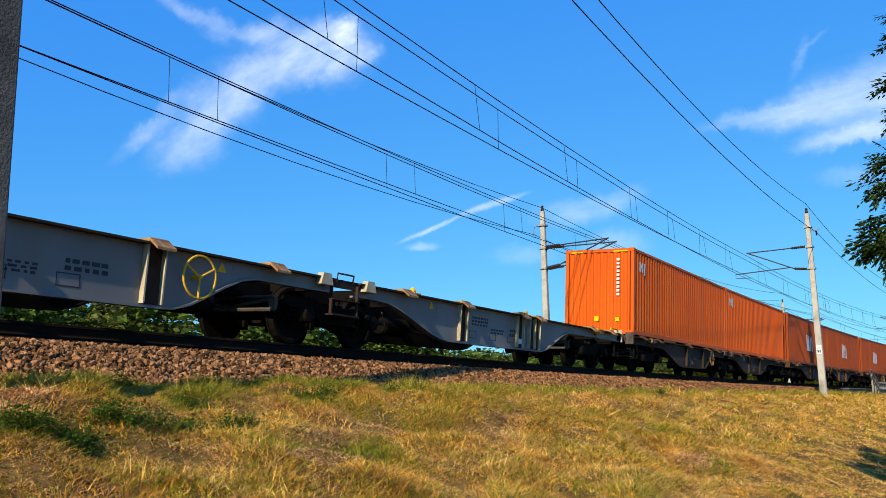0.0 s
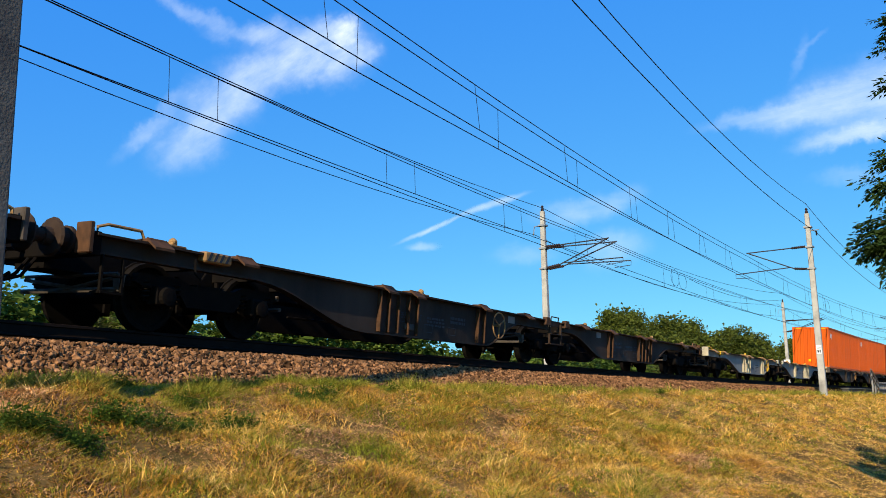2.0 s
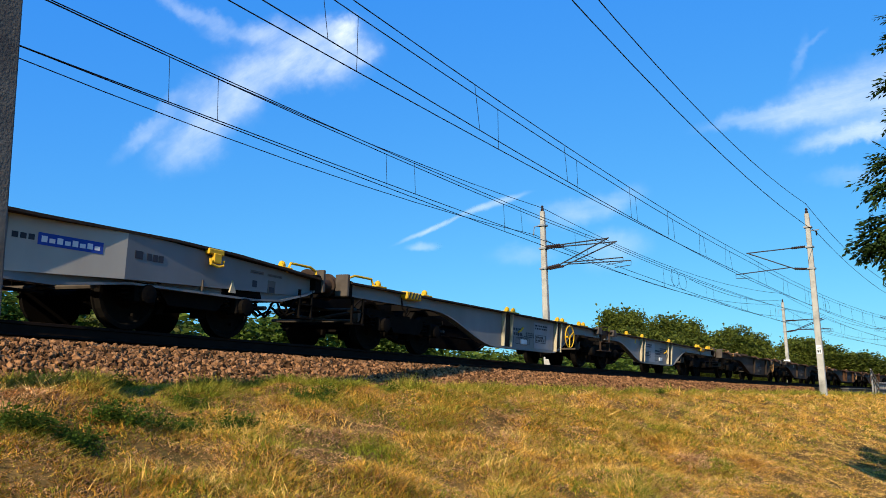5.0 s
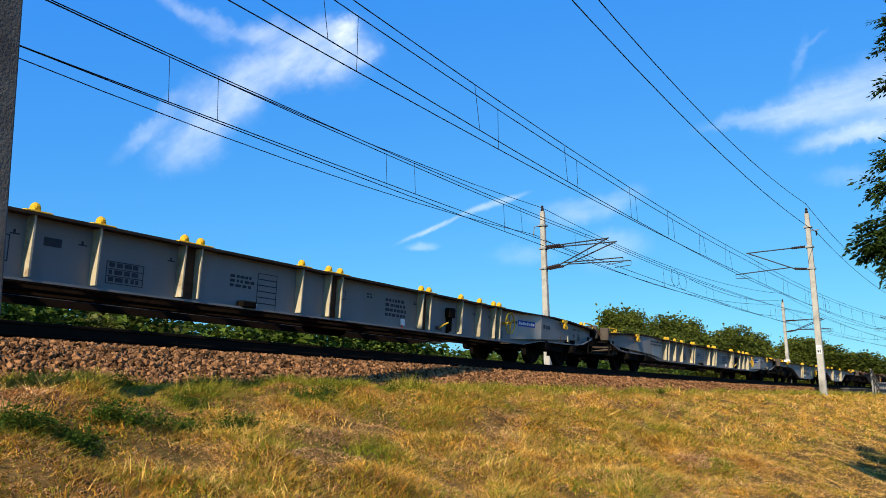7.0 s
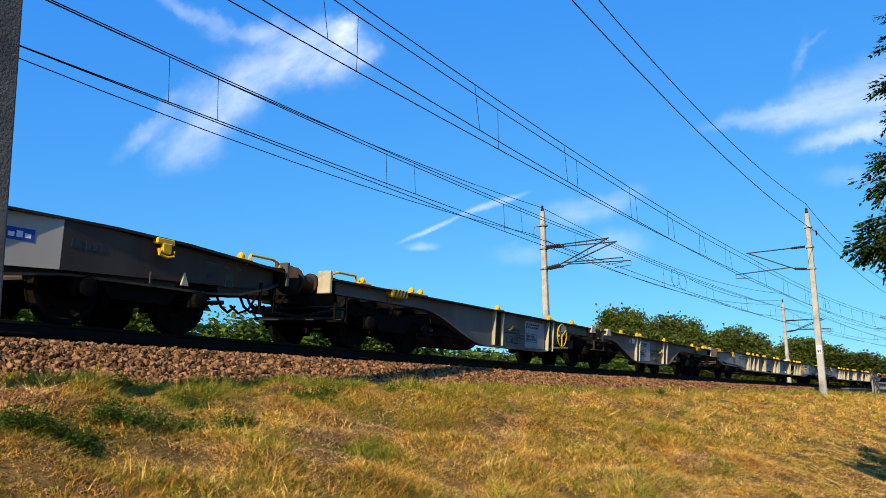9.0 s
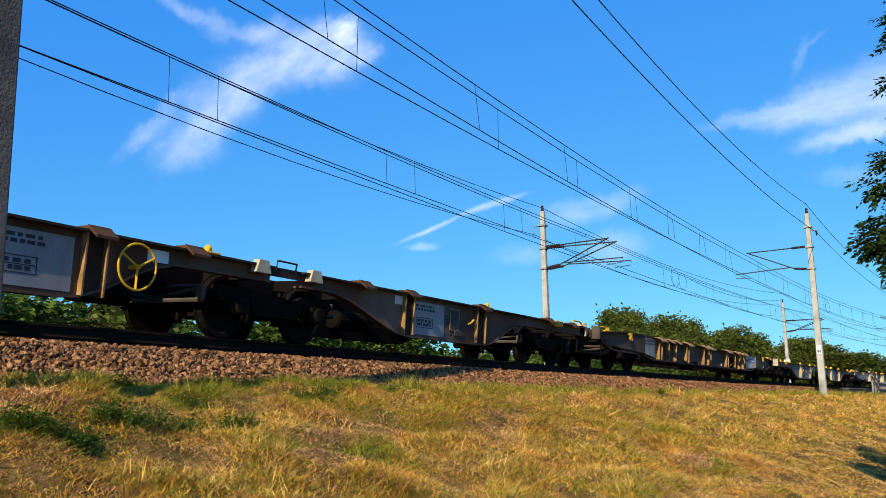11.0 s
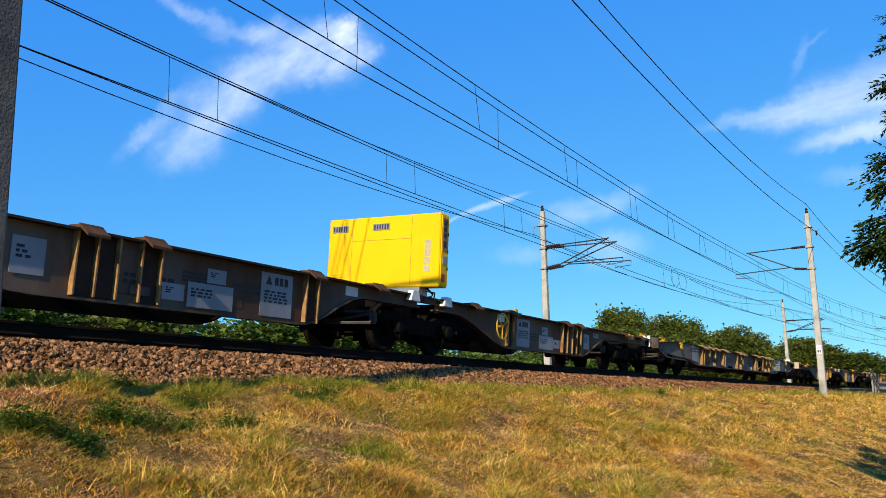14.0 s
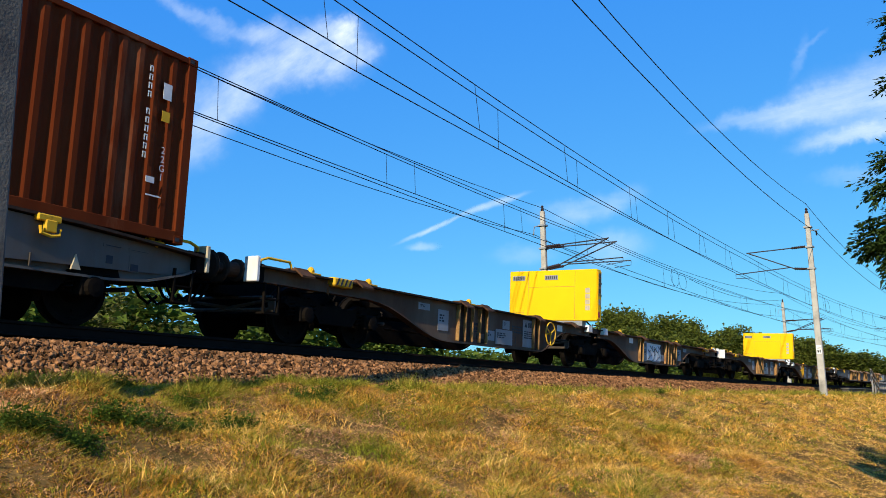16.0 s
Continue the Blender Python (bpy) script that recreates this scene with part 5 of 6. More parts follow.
def bush_centres(g, n, rx, ry, rz, z0, lumps):
    """Points near the skin of several lumps: an uneven outline with gaps."""
    out = []
    for k in range(lumps):
        c = np.array([g.uniform(-rx, rx) * 0.7, g.uniform(-ry, ry) * 0.6, z0 + g.uniform(0.25, 0.8) * rz])
        r = np.array([rx, ry, rz]) * g.uniform(0.24, 0.46) + 0.05
        m = n // lumps
        d = g.normal(0, 1, (m, 3))
        d /= np.linalg.norm(d, axis=1)[:, None]
        d *= (g.uniform(0.35, 1.0, m) ** 0.4)[:, None] * (1 + 0.25 * np.sin(d[:, :1] * 7 + k) * np.cos(d[:, 1:2] * 6))
        out.append(c + d * r)
    return np.concatenate(out)


def make_tree(name, height, width, seed, leaves, leaf_size, mat, lumps=16, trunk=0.16, label="", category="tree", group=""):
    g = np.random.default_rng(seed)
    root = tagged(new(name), label, category, group)
    cz = height * 0.32
    cents = bush_centres(g, leaves, width / 2, width / 2, height - cz, cz, lumps)
    high = np.percentile(cents[:, 2], 95)
    cents[:, 2] = np.where(cents[:, 2] > high, high + (cents[:, 2] - high) * 0.3, cents[:, 2])
    cents[:, 2] = cz * 0.6 + (cents[:, 2] - cents[:, 2].min()) * (height - cz * 0.6) / np.ptp(cents[:, 2])
    bm = tube(bmesh.new(), [(0, 0, -0.3), (0.05, 0.02, height * 0.25), (-0.05, 0.05, height * 0.5), (0.03, 0, height * 0.8)], trunk, 8, trunk * 0.25)
    tr = part("trunk", bm, M["bark"], root, "dark bare trunk")
    for k in range(6):
        a, z = k * 2.4 + g.uniform(-0.3, 0.3), height * g.uniform(0.25, 0.5)
        e = (math.cos(a) * width * 0.34, math.sin(a) * width * 0.34, z + height * g.uniform(0.15, 0.3))
        part("limb", tube(bmesh.new(), [(0, 0, z), (e[0] * 0.5, e[1] * 0.5, z + (e[2] - z) * 0.65), e], trunk * 0.4, 6, trunk * 0.1), M["bark"], tr)
    ob = part("crown", leaf_cloud("crown", cents, leaf_size * 0.6, leaf_size, mat, seed), None, root, "leafy crown with gaps")
    return root


# Far woods behind the line: several kinds of broadleaf trees.
protos = [make_tree("tree", 9.0, 7.5, 100 + k, 7600, 0.38, M["leaf_far"], 14, 0.22, "green broadleaf tree in the far wood", group="far wood behind the line") for k in range(4)]
g = np.random.default_rng(3)


def tree_at(az, dist, el_top, proto, width_scale=1.0):
    """Stand a far tree so that its top rises el_top degrees over the eye."""
    z = RAIL_Z - 2.7
    x, y = dist * math.sin(radians(az)), dist * math.cos(radians(az))
    top = EYE.z + dist * math.tan(radians(el_top))
    k = (top - z) / 9.0
    m = Matrix.Translation((x, y, z)) @ Matrix.Rotation(az * 1.7, 4, "Z") @ Matrix.Diagonal((k * width_scale, k * width_scale, k, 1))
    return m


SKYLINE = [(67.5, 4.4), (68.4, 4.9), (69.5, 4.3), (70.6, 4.6), (71.6, 5.6), (72.6, 6.1), (73.5, 5.9), (74.5, 5.5), (75.4, 5.2), (76.5, 5.3), (77.4, 4.6), (78.4, 4.9), (79.4, 4.8), (80.3, 4.6), (81.3, 4.2), (82.2, 3.5), (83.2, 4.2), (84.1, 4.0), (85.1, 3.1), (86.1, 3.0), (87.0, 2.6), (87.9, 2.3), (88.8, 2.2), (90, 2.1), (91.5, 2.0)]
first = set()
for row in range(2):
    for j, (az, el) in enumerate(SKYLINE):
        k = int(g.integers(0, 4))
        a = az + g.uniform(-0.3, 0.3) + row * 0.5
        e = el * g.uniform(0.88, 1.02) if row == 0 else el * g.uniform(0.7, 0.92)
        dist = (150 if row == 0 else 128) + g.uniform(-8, 8)
        m = tree_at(a, dist, e, k, (g.uniform(0.62, 0.85) if row == 0 else g.uniform(0.8, 1.05)) if el > 3.3 else 1.3)
        if k not in first:
            first.add(k)
            protos[k].matrix_basis = m
            continue
        t_ = protos[k].copy()
        scene.collection.objects.link(t_)
        for c in protos[k].children:
            cc = c.copy()
            scene.collection.objects.link(cc)
            cc.parent = t_
            for d_ in c.children:
                dd = d_.copy()
                scene.collection.objects.link(dd)
                dd.parent = cc
        t_.matrix_basis = m

# Shrubs on the far slope, seen between the wheels.
shrubs = []
for k in range(4):
    gg = np.random.default_rng(40 + k)
    root = tagged(new("shrub"), "leafy green shrub beyond the tracks", "shrub", "shrubs beyond the tracks")
    cents = np.concatenate([bush_centres(gg, 7800, 2.6, 1.9, 4.3, 0.0, 26), gg.uniform((-2.6, -1.2, 1.2), (2.6, 1.2, 3.6), (2800, 3))])
    cents[:, 2] *= 4.9 / cents[:, 2].max()
    part("foliage", leaf_cloud("foliage", cents, 0.08, 0.125 + 0.012 * k, M[("leaf", "leaf_light", "leaf", "leaf_olive")[k]], 60 + k), None, root)
    inner = gg.uniform((-2.6, -1.0, 0.6), (2.6, 1.0, 4.2), (2000, 3))
    part("inner_foliage", leaf_cloud("inner_foliage", inner, 0.1, 0.34, M["leaf"], 70 + k), None, root)
    for j in range(5):
        a = j * 1.3
        part("stem", tube(bmesh.new(), [(0, 0, -0.2), (math.cos(a) * 0.5, math.sin(a) * 0.4, 1.0), (math.cos(a) * 1.2, math.sin(a) * 0.9, 2.9)], 0.035, 5, 0.01), M["bark"], root)
    shrubs.append(root)
used = set()
s_ = 6.0
i = 0
while s_ < 72:
    k = i % 4
    lat = 10.0 + g.uniform(0, 2.5) + (2.5 if i % 3 == 0 else 0)
    hgt = g.uniform(0.98, 1.2) if s_ < 28 else g.uniform(0.9, 1.08)
    gap = 18.0 < s_ < 19.6
    m = along(s_, lat, float(ground_h(s_, lat))) @ Matrix.Rotation(g.uniform(0, 6.28), 4, "Z") @ Matrix.Diagonal((1.1, 1.1, hgt * (0.72 if gap else 1.0), 1))
    if k not in used:
        used.add(k)
        shrubs[k].matrix_basis = m
    else:
        t_ = shrubs[k].copy()
        scene.collection.objects.link(t_)
        for c in shrubs[k].children:
            cc = c.copy()
            scene.collection.objects.link(cc)
            cc.parent = t_
        t_.matrix_basis = m
    s_ += g.uniform(1.4, 2.2)
    i += 1


# ---- tree beside the eye: its outer twigs hang into the view ----
ash = tagged(new("ash_tree"), "dark green ash tree with feathery leaves", "tree")
ash.matrix_basis = pose(11.6, -2.64, 0.05)
trunk_ = part("trunk", tube(bmesh.new(), [(0, 0, -0.2), (0.05, 0, 2.0), (-0.05, 0.05, 4.5), (0.05, 0, 7.5)], 0.17, 10, 0.05), M["bark"], ash)


def frond_leaves(tips, g):
    """Pinnate leaves: pairs of narrow leaflets along drooping stalks."""
    cs, ds = [], []
    for a, b, n in tips:
        a, b = np.array(a), np.array(b)
        for _ in range(n):
            st_ = a + (b - a) * g.uniform(0.3, 1.0) + g.normal(0, 0.05, 3)
            d = (b - a) / np.linalg.norm(b - a) * 0.8 + g.normal(0, 0.35, 3)
            d[2] -= 0.35
            d /= np.linalg.norm(d)
            ln = g.uniform(0.18, 0.32)
            side = np.cross(d, [0, 0, 1.0])
            side /= np.linalg.norm(side) + 1e-6
            for j in range(7):
                q = st_ + d * ln * (j + 1) / 6 + np.array([0, 0, -0.05 * (j / 6) ** 2])
                for sg in (-1, 1):
                    cs.append(q), ds.append(d * 0.6 + side * sg * 0.8 + np.array([0, 0, -0.25]))
            cs.append(st_ + d * ln), ds.append(d)
    return np.array(cs), np.array(ds)


def leaflets(name, c, d, size, mat, g):
    n = len(c)
    d = d / np.linalg.norm(d, axis=1)[:, None]
    w = np.cross(d, g.normal(0, 0.5, (n, 3)) + [0, 0, 1.0])
    w /= np.linalg.norm(w, axis=1)[:, None]
    L = (size * g.uniform(0.7, 1.2, n))[:, None]
    v = np.stack([c, c + d * L * 0.4 + w * L * 0.2, c + d * L, c + d * L * 0.4 - w * L * 0.2], 1).reshape(-1, 3)
    i = np.arange(n)[:, None] * 4
    return raw_mesh(name, v, np.hstack([i, i + 1, i + 2, i + 3]), mat)


# branches: start on the trunk, tip (in the tree's space), number of leaves; z is above the tree's foot
BRANCHES = [
    ((0.0, 0.1, 2.9), (0.10, 2.98, 3.50), 34), ((0.0, 0.1, 2.9), (0.05, 2.85, 3.72), 30), ((0.0, 0.1, 2.8), (0.2, 2.72, 3.35), 30), ((0.0, 0.1, 2.7), (0.25, 2.62, 3.15), 22), ((0.0, 0.1, 3.3), (-0.05, 2.75, 4.18), 24),
    ((0.0, 0.1, 3.5), (0.2, 2.66, 4.55), 22), ((0.0, 0.1, 4.0), (-0.1, 2.42, 5.05), 26), ((0, 0.1, 4.4), (0.1, 2.48, 5.5), 24),
    ((0, 0.1, 4.6), (-0.2, 2.40, 5.95), 22), ((0, 0.1, 5.0), (0.0, 2.36, 6.35), 22), ((0, 0.1, 5.2), (0.2, 2.2, 6.9), 20), ((0, 0, 2.6), (0.3, 2.3, 2.75), 14),
    ((0, 0, 3.0), (2.2, 0.5, 4.4), 40), ((0, 0, 3.2), (-2.0, 0.3, 4.6), 40), ((0, 0, 3.4), (0.6, -2.2, 4.6), 40), ((0, 0, 4.6), (1.6, 1.0, 6.6), 40),
    ((0, 0, 4.8), (-1.6, 0.9, 6.7), 40), ((0, 0, 5.0), (-0.5, -1.6, 7.0), 40), ((0, 0, 5.6), (0.3, 0.6, 8.0), 44), ((0, 0, 3.8), (1.2, 1.8, 5.0), 36), ((0, 0, 3.9), (-1.3, 1.7, 5.2), 36),
]
gb = np.random.default_rng(12)
BRANCH_PARTS = []
for a, b, n in BRANCHES:
    mid = [(a[j] + b[j]) / 2 + (0.25 if j == 2 else 0) for j in range(3)]
    br = part("branch", tube(bmesh.new(), [a, mid, b], 0.035, 6, 0.006), M["bark"], trunk_)
    c, d = frond_leaves([(mid, b, int(n * 4.2)), (a, b, n // 2)], gb)
    BRANCH_PARTS.append(br)
    part("leaves", leaflets("leaves", c, d, 0.085, M["leaf_near"], gb), None, br)


# ---- grass ----
def blades(name, s, lat, height, width, bend, mat, label, g, lift=0.0):
    """Bent tapering blades standing on the slope: one mesh of many."""
    n = len(s)
    base = line_points(s, lat, ground_h(s, lat) - 0.02 + lift)
    a = g.uniform(0, 6.283, n)
    d = np.stack([np.cos(a), np.sin(a), 0 * a], 1)
    twist = g.uniform(0, 6.283, n)
    w = np.stack([np.cos(twist), np.sin(twist), 0 * a], 1) * (width * g.uniform(0.6, 1.3, n))[:, None]
    h = height[:, None]
    b = (bend * g.uniform(0.2, 1.6, n))[:, None] * h
    up = np.array([0, 0, 1.0])
    mid = base + up * h * 0.55 + d * b * 0.3
    tip = base + up * h * (1 - 0.25 * np.minimum(1, b / h)) + d * b
    low = base + (mid - base) * 0.6
    top = mid + (mid - low) * 0.3
    v = np.stack([base - w, base + w, top, low - w * 0.75, low + w * 0.75, tip], 1).reshape(-1, 3)
    i = np.arange(n)[:, None] * 6
    f = np.concatenate([np.hstack([i, i + 1, i + 2]), np.hstack([i + 3, i + 4, i + 5])])
    return tagged(new(name, raw_mesh(name, v, f, mat)), label, "grass", kind="stuff")


def patch(s, lat, seed):
    """Slow random field, about 0 to 1: where the grass is greener, taller or drier."""
    f = 0
    gg = np.random.default_rng(seed)
    for k in range(7):
        w = gg.uniform(0.5, 2.6, 2) * gg.choice([-1, 1], 2)
        f = f + np.sin(s * w[0] + lat * w[1] * 1.8 + gg.uniform(0, 6.28))
    return 0.5 + f / 7 * 0.9


# places along and across the line, with half sizes
STRAW_PATCHES = ((4.2, -4.35, 0.55, 0.2), (3.5, -4.3, 0.4, 0.2), (4.35, -5.4, 0.5, 0.28), (6.9, -5.0, 0.45, 0.16), (6.0, -5.3, 0.5, 0.18), (3.3, -5.75, 0.4, 0.2), (7.1, -3.65, 0.6, 0.14), (7.8, -5.75, 0.6, 0.2), (5.3, -5.7, 0.4, 0.16), (10.6, -5.0, 0.7, 0.3))
WEED_BEDS = ((3.7, -5.0, 0.28, 0.13), (4.3, -4.83, 0.26, 0.1), (4.85, -4.75, 0.26, 0.13), (3.3, -4.98, 0.22, 0.12), (5.3, -4.84, 0.3, 0.06), (7.3, -4.2, 0.32, 0.26), (5.8, -3.8, 0.25, 0.14))


def scatter(n, g, s_max=75.0, tufted=0.66):
    """Points on the near slope, denser towards the eye; tufted: the share that stands in tufts."""
    m = int(n * 0.6)
    s = np.concatenate([1.6 + 12.4 * g.uniform(0, 1, m) ** 0.85, 14 + (s_max - 14) * g.uniform(0, 1, n - m) ** 2.0])
    s = g.permutation(s)
    lo = np.interp(s, [1.6, 2.8, 5.8, 8, 11.3, 18.6, 75], [-5.3, -5.9, -6.9, -7.6, -8.1, -9.3, -9.6])
    hi = np.interp(s, [1.6, 4.4], [-5.0, -2.6])
    lat = g.uniform(lo, hi)
    m = int(n * tufted)
    of = g.integers(0, max(1, m // 22), m)
    s[:m] = s[of] + g.normal(0, 0.05, m) * (1 + s[of] * 0.03)
    lat[:m] = np.minimum(lat[of] + g.normal(0, 0.05, m) * (1 + s[of] * 0.03), -2.6)
    return s, lat


gg = np.random.default_rng(21)
for name, count, lo, hi, width, bend, mat, field, thresh, label in (
        ("dry_grass", 270000, 0.03, 0.10, 0.0058, 1.3, "dry", 5, 0.30, "dry golden grass on the embankment"),
        ("green_grass", 270000, 0.03, 0.11, 0.0058, 1.0, "green", 6, 0.36, "green grass on the embankment"),
        ("straw_stalks", 30000, 0.07, 0.18, 0.0034, 0.9, "straw", 8, 0.46, "tall bleached straw stalks"),
        ("thatch", 260000, 0.02, 0.055, 0.0050, 3.0, "thatch", 9, 0.30, "flattened dead straw lying on the slope")):
    s, lat = scatter(count, gg, tufted={"thatch": 0.0, "dry_grass": 0.45, "green_grass": 0.55}.get(name, 0.66))
    keep = patch(s, lat, field) + gg.normal(0, 0.10, count) > thresh
    chance = gg.uniform(0, 1, count)
    if name == "green_grass":
        keep |= (lat > -3.6) & (chance < 0.9)
        keep &= ~((s > 20) & (lat < -3.8) & (lat > -7.2) & (chance < 0.3))
    if name in ("straw_stalks", "thatch", "dry_grass"):
        keep &= ~((lat > -3.3) & (chance < 0.65))
        keep |= (s > 14) & (lat < -3.6) & (chance < 0.6)
    # trampled places where only flattened straw lies, and dark hollows full of weeds
    bare = np.minimum.reduce([np.hypot((s - a) / ra, (lat - b) / rb) for a, b, ra, rb in STRAW_PATCHES]) < 1 + gg.normal(0, 0.22, count)
    keep = (keep | (bare & (chance < 0.95))) if name == "thatch" else keep & ~(bare & (chance < (0.55 if name == "dry_grass" else 0.85)))
    hollow = np.minimum.reduce([np.hypot((s - a) / ra, (lat - b) / rb) for a, b, ra, rb in WEED_BEDS]) < 1 + gg.normal(0, 0.2, count)
    keep &= ~(hollow & (chance < (0.3 if name == "green_grass" else 0.8)))
    mown = lat < -7.4
    keep |= mown & (chance < {"straw_stalks": 0.0, "green_grass": 0.35}.get(name, 1.0))
    s, lat, mown = s[keep], lat[keep], mown[keep]
    far = 1 + np.clip((s - 7) / 11, 0, 4.5)
    tall = np.clip(0.25 + 1.5 * patch(s * 1.8, lat * 1.8, 11), 0.45, 2.0) * np.where((lat > -3.7) & (lat < -2.9) & (name == "green_grass"), 1.7, 1.0)
    hh = gg.uniform(lo, hi, len(s)) * tall * (1 + 0.2 * (far - 1)) * np.where(mown, 0.45, 1.0)
    blades(name, s, lat, hh, width * far, np.full(len(s), bend), M[mat], label, gg, 0.022 if name == "thatch" else 0.006)

# Mown yellow strip at the foot of the slope.
s = 6.5 + 26 * gg.uniform(0, 1, 60000) ** 1.4
lat = gg.uniform(-10.4, -6.9, 60000)
keep = lat < -7.3 + 0.35 * np.sin(s * 0.9) + gg.normal(0, 0.2, 60000)
s, lat = s[keep], lat[keep]
blades("mown_grass", s, lat, gg.uniform(0.025, 0.07, len(s)), 0.007 * (1 + np.clip((s - 9) / 12, 0, 2)), np.full(len(s), 1.6), M["straw"], "short mown yellow grass at the foot of the slope", gg)

# Thinner grass round the place where the eye stands.
s, lat = gg.uniform(-9, 9, 36000), gg.uniform(-17, -5.2, 36000)
keep = ~((s > 2.4) & (lat > -7.2))
s, lat = s[keep], lat[keep]
half = len(s) // 2
blades("dry_grass", s[:half], lat[:half], gg.uniform(0.04, 0.15, half), np.full(half, 0.005), np.full(half, 1.2), M["dry"], "dry golden grass at the foot of the embankment", gg)
blades("green_grass", s[half:], lat[half:], gg.uniform(0.04, 0.14, len(s) - half), np.full(len(s) - half, 0.005), np.full(len(s) - half, 1.0), M["green"], "green grass at the foot of the embankment", gg)

# Broad-leaved weeds in clumps.
gw = np.random.default_rng(199)
WEEDS = [(a + gw.normal(0, 0.45) * ra, b + gw.normal(0, 0.5) * rb) for a, b, ra, rb in WEED_BEDS for _ in range(5)]
WEEDS += [(12.8, -3.3), (15.5, -3.4), (18.2, -3.5), (10.5, -3.2), (22.0, -3.6), (4.0, -3.1), (5.6, -3.15), (6.6, -3.2), (7.4, -3.25), (14.0, -3.7), (9.9, -3.4), (20.0, -3.4), (4.8, -3.05)]
for k, (s, lat) in enumerate(WEEDS):
    gw = np.random.default_rng(200 + k)
    root = tagged(new("weed"), "low dark green broad-leaved weed clump", "weed", "weeds on the embankment")
    root.matrix_basis = along(s, lat, float(ground_h(s, lat)))
    r_ = gw.uniform(0.05, 0.10)
    c = np.stack([gw.normal(0, r_, 300), gw.normal(0, r_ * 0.8, 300), np.abs(gw.normal(0.02, 0.05, 300))], 1)
    part("leaves", leaf_cloud("leaves", c, 0.01, 0.028, M["weed"], 300 + k, 0.65, 0.0), None, root)
    for j in range(4):
        a = j * 1.6
        part("stem", tube(bmesh.new(), [(0, 0, -0.05), (math.cos(a) * r_, math.sin(a) * r_ * 0.7, 0.16)], 0.004, 4, 0.002), M["weed"], root)


# ---- footbridge rail by the far end of the slope ----
rail_root = tagged(new("stair_railing"), "weathered grey timber stair railing beside the track", "railing")
rail_root.matrix_basis = along(72.0, -3.4, -0.9)
posts = [(-2.6, 0.75), (-1.4, 0.35), (-0.2, 0.0), (1.0, 0.0), (2.2, 0.0), (3.4, 0.0), (4.6, 0.0), (5.8, 0.0)]
for x, z in posts:
    part("post", boxes((x - 0.06, x + 0.06, -0.06, 0.06, z - 0.6, z + 1.05), bevel=0.01), M["timber"], rail_root)
for z in (0.95, 0.5):
    part("handrail", tube(bmesh.new(), [(-3.2, -0.07, z + 0.95), (-0.2, -0.07, z)], 0.06, 6), M["timber"], rail_root)
    part("handrail", tube(bmesh.new(), [(-0.2, -0.07, z), (6.0, -0.07, z)], 0.06, 6), M["timber"], rail_root)
for j in range(26):
    x = -0.2 + j * 0.24
    part("slat", boxes((x - 0.05, x + 0.05, -0.02, 0.02, -0.3, 0.9)), M["timber"], rail_root)
abut = tagged(new("abutment"), "low grey concrete bridge abutment beside the ballast", "abutment", kind="structure")
abut.matrix_basis = along(68.0, -2.55, -0.72)
part("wall", boxes((-4.5, 6.0, -0.2, 0.2, -0.6, 0.30), bevel=0.03), M["old_and_shaded_concrete"], abut)
part("coping", boxes((-4.6, 6.1, -0.27, 0.27, 0.30, 0.38), bevel=0.02), M["old_and_shaded_concrete"], abut)


# ---- ballast stones ----
def stone_shapes(n, seed, worn=True):
    out = []
    for k in range(n):
        gs = np.random.default_rng(seed + k)
        bm = bmesh.new()
        # a broken lump: a cube with its corners cut unevenly
        bmesh.ops.create_cube(bm, size=1.35)
        ax = gs.uniform(0.6, 1.2, 3)
        for v in bm.verts:
            v.co = Vector((v.co.x * ax[0], v.co.y * ax[1], v.co.z * ax[2])) * gs.uniform(0.72, 1.25) + Vector(gs.normal(0, 0.1, 3))
        if worn:
            bmesh.ops.bevel(bm, geom=bm.edges[:], offset=0.14, segments=1, affect="EDGES")
        bmesh.ops.triangulate(bm, faces=bm.faces[:])
        bm.verts.ensure_lookup_table()
        vv = np.array([v.co[:] for v in bm.verts])
        ff = np.array([[v.index for v in f.verts] for f in bm.faces])
        out.append((vv, ff))
        bm.free()
    return out


SHAPES, FAR_SHAPES = stone_shapes(10, 900), stone_shapes(10, 950, False)
gs = np.random.default_rng(77)


def bed_h(lat):
    return np.interp(lat, pl, ph)


def random_turns(n, g):
    q = g.normal(0, 1, (n, 4))
    q /= np.linalg.norm(q, axis=1)[:, None]
    w, x, y, z = q.T
    return np.stack([1 - 2 * (y * y + z * z), 2 * (x * y - z * w), 2 * (x * z + y * w), 2 * (x * y + z * w), 1 - 2 * (x * x + z * z), 2 * (y * z - x * w), 2 * (x * z - y * w), 2 * (y * z + x * w), 1 - 2 * (x * x + y * y)], 1).reshape(-1, 3, 3)


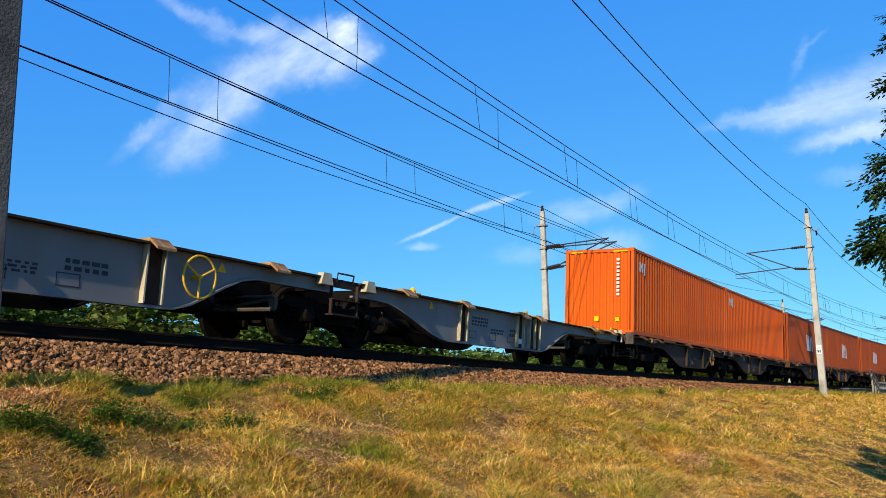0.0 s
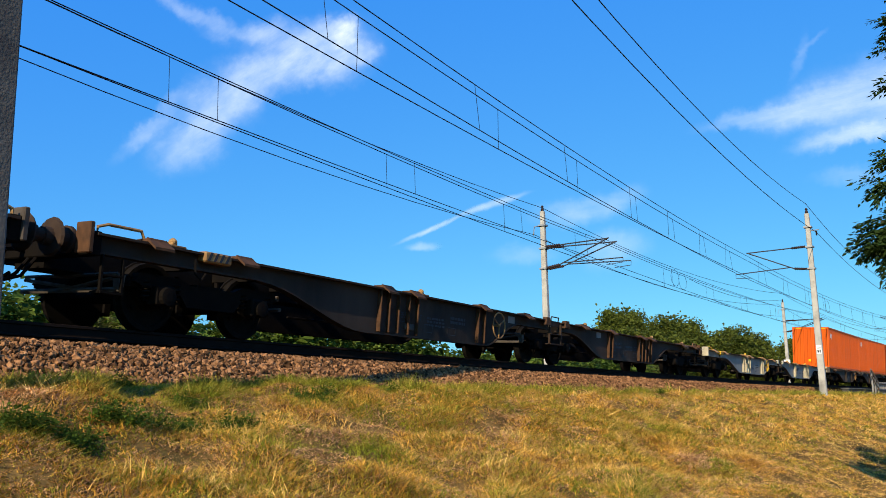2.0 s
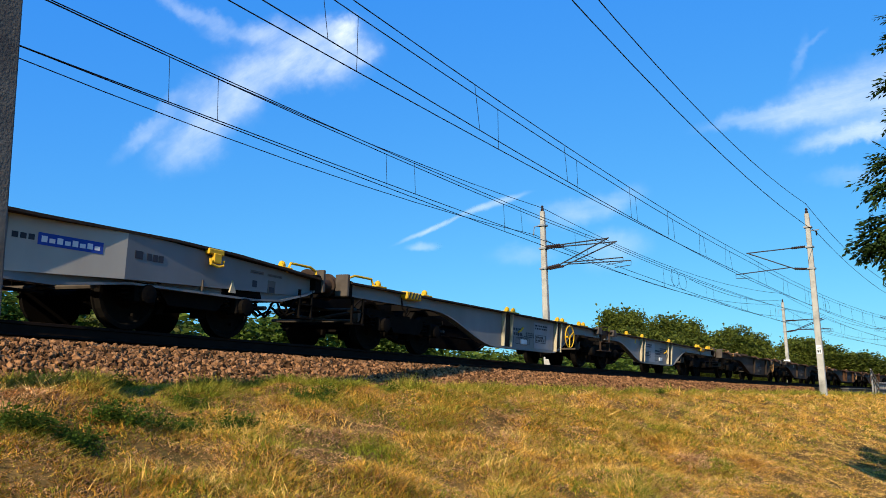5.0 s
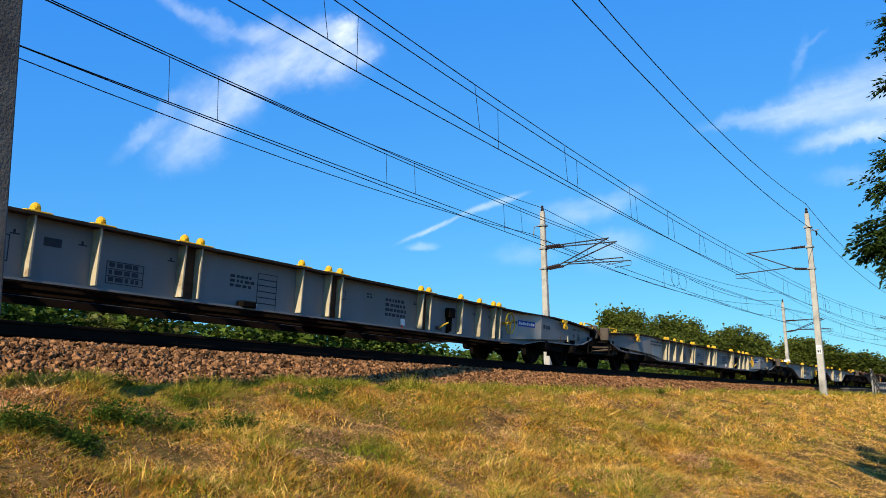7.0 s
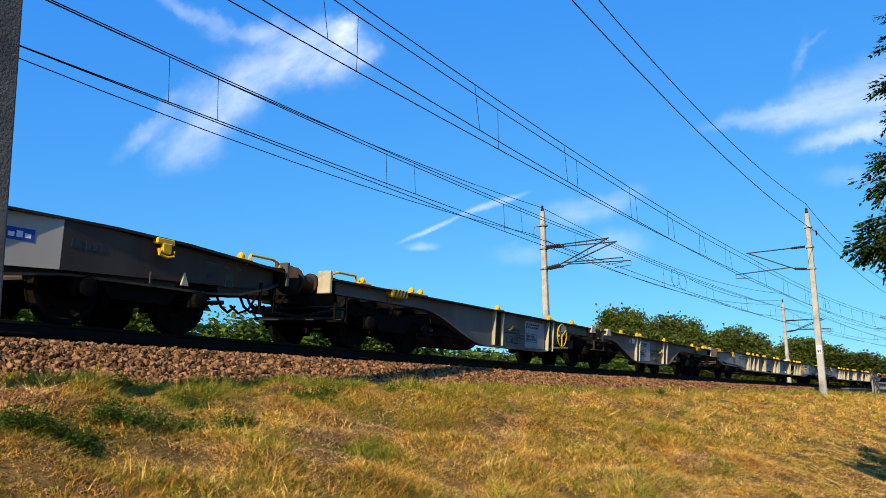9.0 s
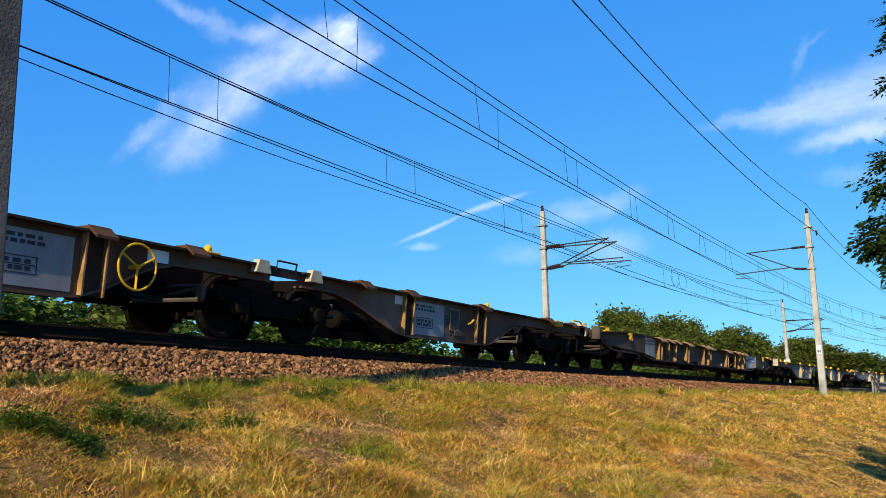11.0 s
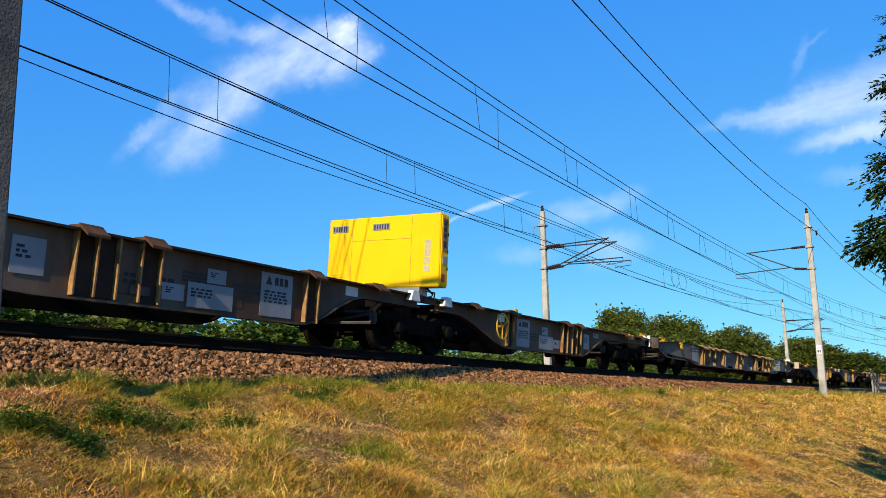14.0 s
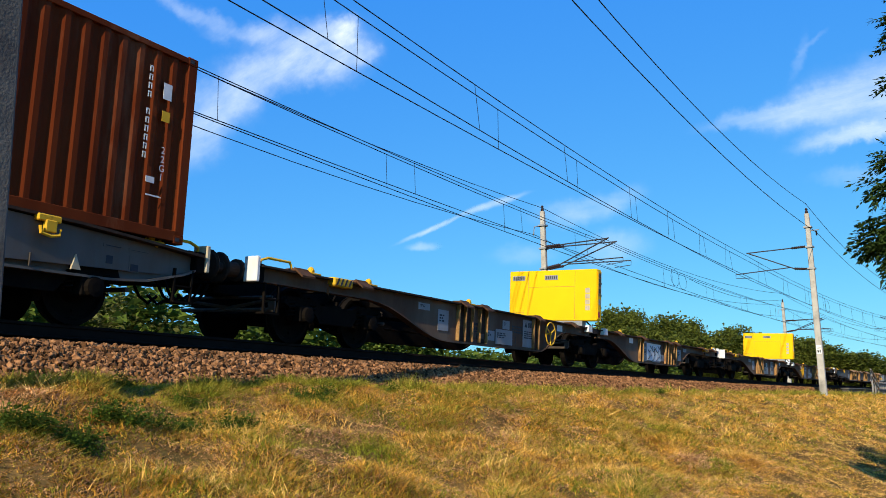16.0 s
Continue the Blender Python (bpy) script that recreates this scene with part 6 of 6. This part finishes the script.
n_st = 42000
s = np.concatenate([gs.uniform(2.6, 14, 18000), gs.uniform(14, 26, 14000), gs.uniform(26, 60, 10000)])
lat = gs.uniform(-2.98, -1.55, n_st)
size = 0.019 + 0.026 * gs.uniform(0, 1, n_st) ** 1.6 * np.where(s > 24, 1.35, 1.0)
near = np.flatnonzero((s < 6.6) & (lat < -1.9))[:300]
rest = np.setdiff1d(np.arange(n_st), near)
turns = random_turns(n_st, gs)
place = line_points(s, lat, np.maximum(bed_h(lat), -0.82) + gs.uniform(-0.03, 0.05, n_st))
vs, fs, off = [], [], 0
for k in range(20):
    group = rest[s[rest] < 9.5] if k < 10 else rest[s[rest] >= 9.5]
    sel = group[k % 10::10]
    vv, ff = SHAPES[k] if k < 10 else FAR_SHAPES[k - 10]
    v = np.einsum("nij,vj->nvi", turns[sel], vv) * size[sel][:, None, None] + place[sel][:, None, :]
    f = ff[None] + (np.arange(len(sel)) * len(vv))[:, None, None] + off
    vs.append(v.reshape(-1, 3)), fs.append(f.reshape(-1, 3))
    off += v.shape[0] * v.shape[1]
stones = part("crushed_stone", raw_mesh("crushed_stone", np.concatenate(vs), np.concatenate(fs), M["ballast"]), None, ballast)
tagged(stones, "reddish-brown crushed stones", kind="stuff")
STONE_MESHES = [raw_mesh("stone", vv, ff, M["ballast_piece"]) for vv, ff in SHAPES]
for i in near:
    ob = new("stone", STONE_MESHES[i % 10])
    ob.parent = ballast
    ob.matrix_basis = Matrix.Translation(place[i].tolist()) @ Matrix(turns[i].tolist()).to_4x4() @ Matrix.Scale(float(size[i]), 4)


def motions():
    """The train runs along the curve at an even speed; its wheels roll."""
    for thing, u, z in MOVERS:
        rows = []
        for i in range(33):
            t = i * 0.5
            rows.append((t, along(u + SPEED * t, 0, 0, CANT) @ pose(0, 0, z)))
        walk(thing, rows)
    # the twigs of the ash sway a little in the breeze
    for i, br in enumerate(BRANCH_PARTS):
        rows = []
        for k in range(17):
            a, b = math.sin(k * 1.3 + i * 0.9), math.sin(k * 0.8 + i * 1.7)
            rows.append((float(k), pose(0, 0, 0, 0.45 * a, 0.25 * b, 0.4 * b)))
        walk(br, rows)
    for dx, sets in WHEELSETS.items():
        rows = []
        for i in range(16 * FPS + 1):
            t = i / FPS
            rows.append((t, pose(dx, 0, WHEEL_R) @ Matrix.Rotation(SPEED * t / WHEEL_R, 4, "Y")))
        walk(sets[0], rows)
        keys = sets[0].animation_data
        for w in sets[1:]:
            w.rotation_mode = "QUATERNION"
            w.animation_data_create()
            w.animation_data.action = keys.action
            w.animation_data.action_slot = keys.action_slot


motions()
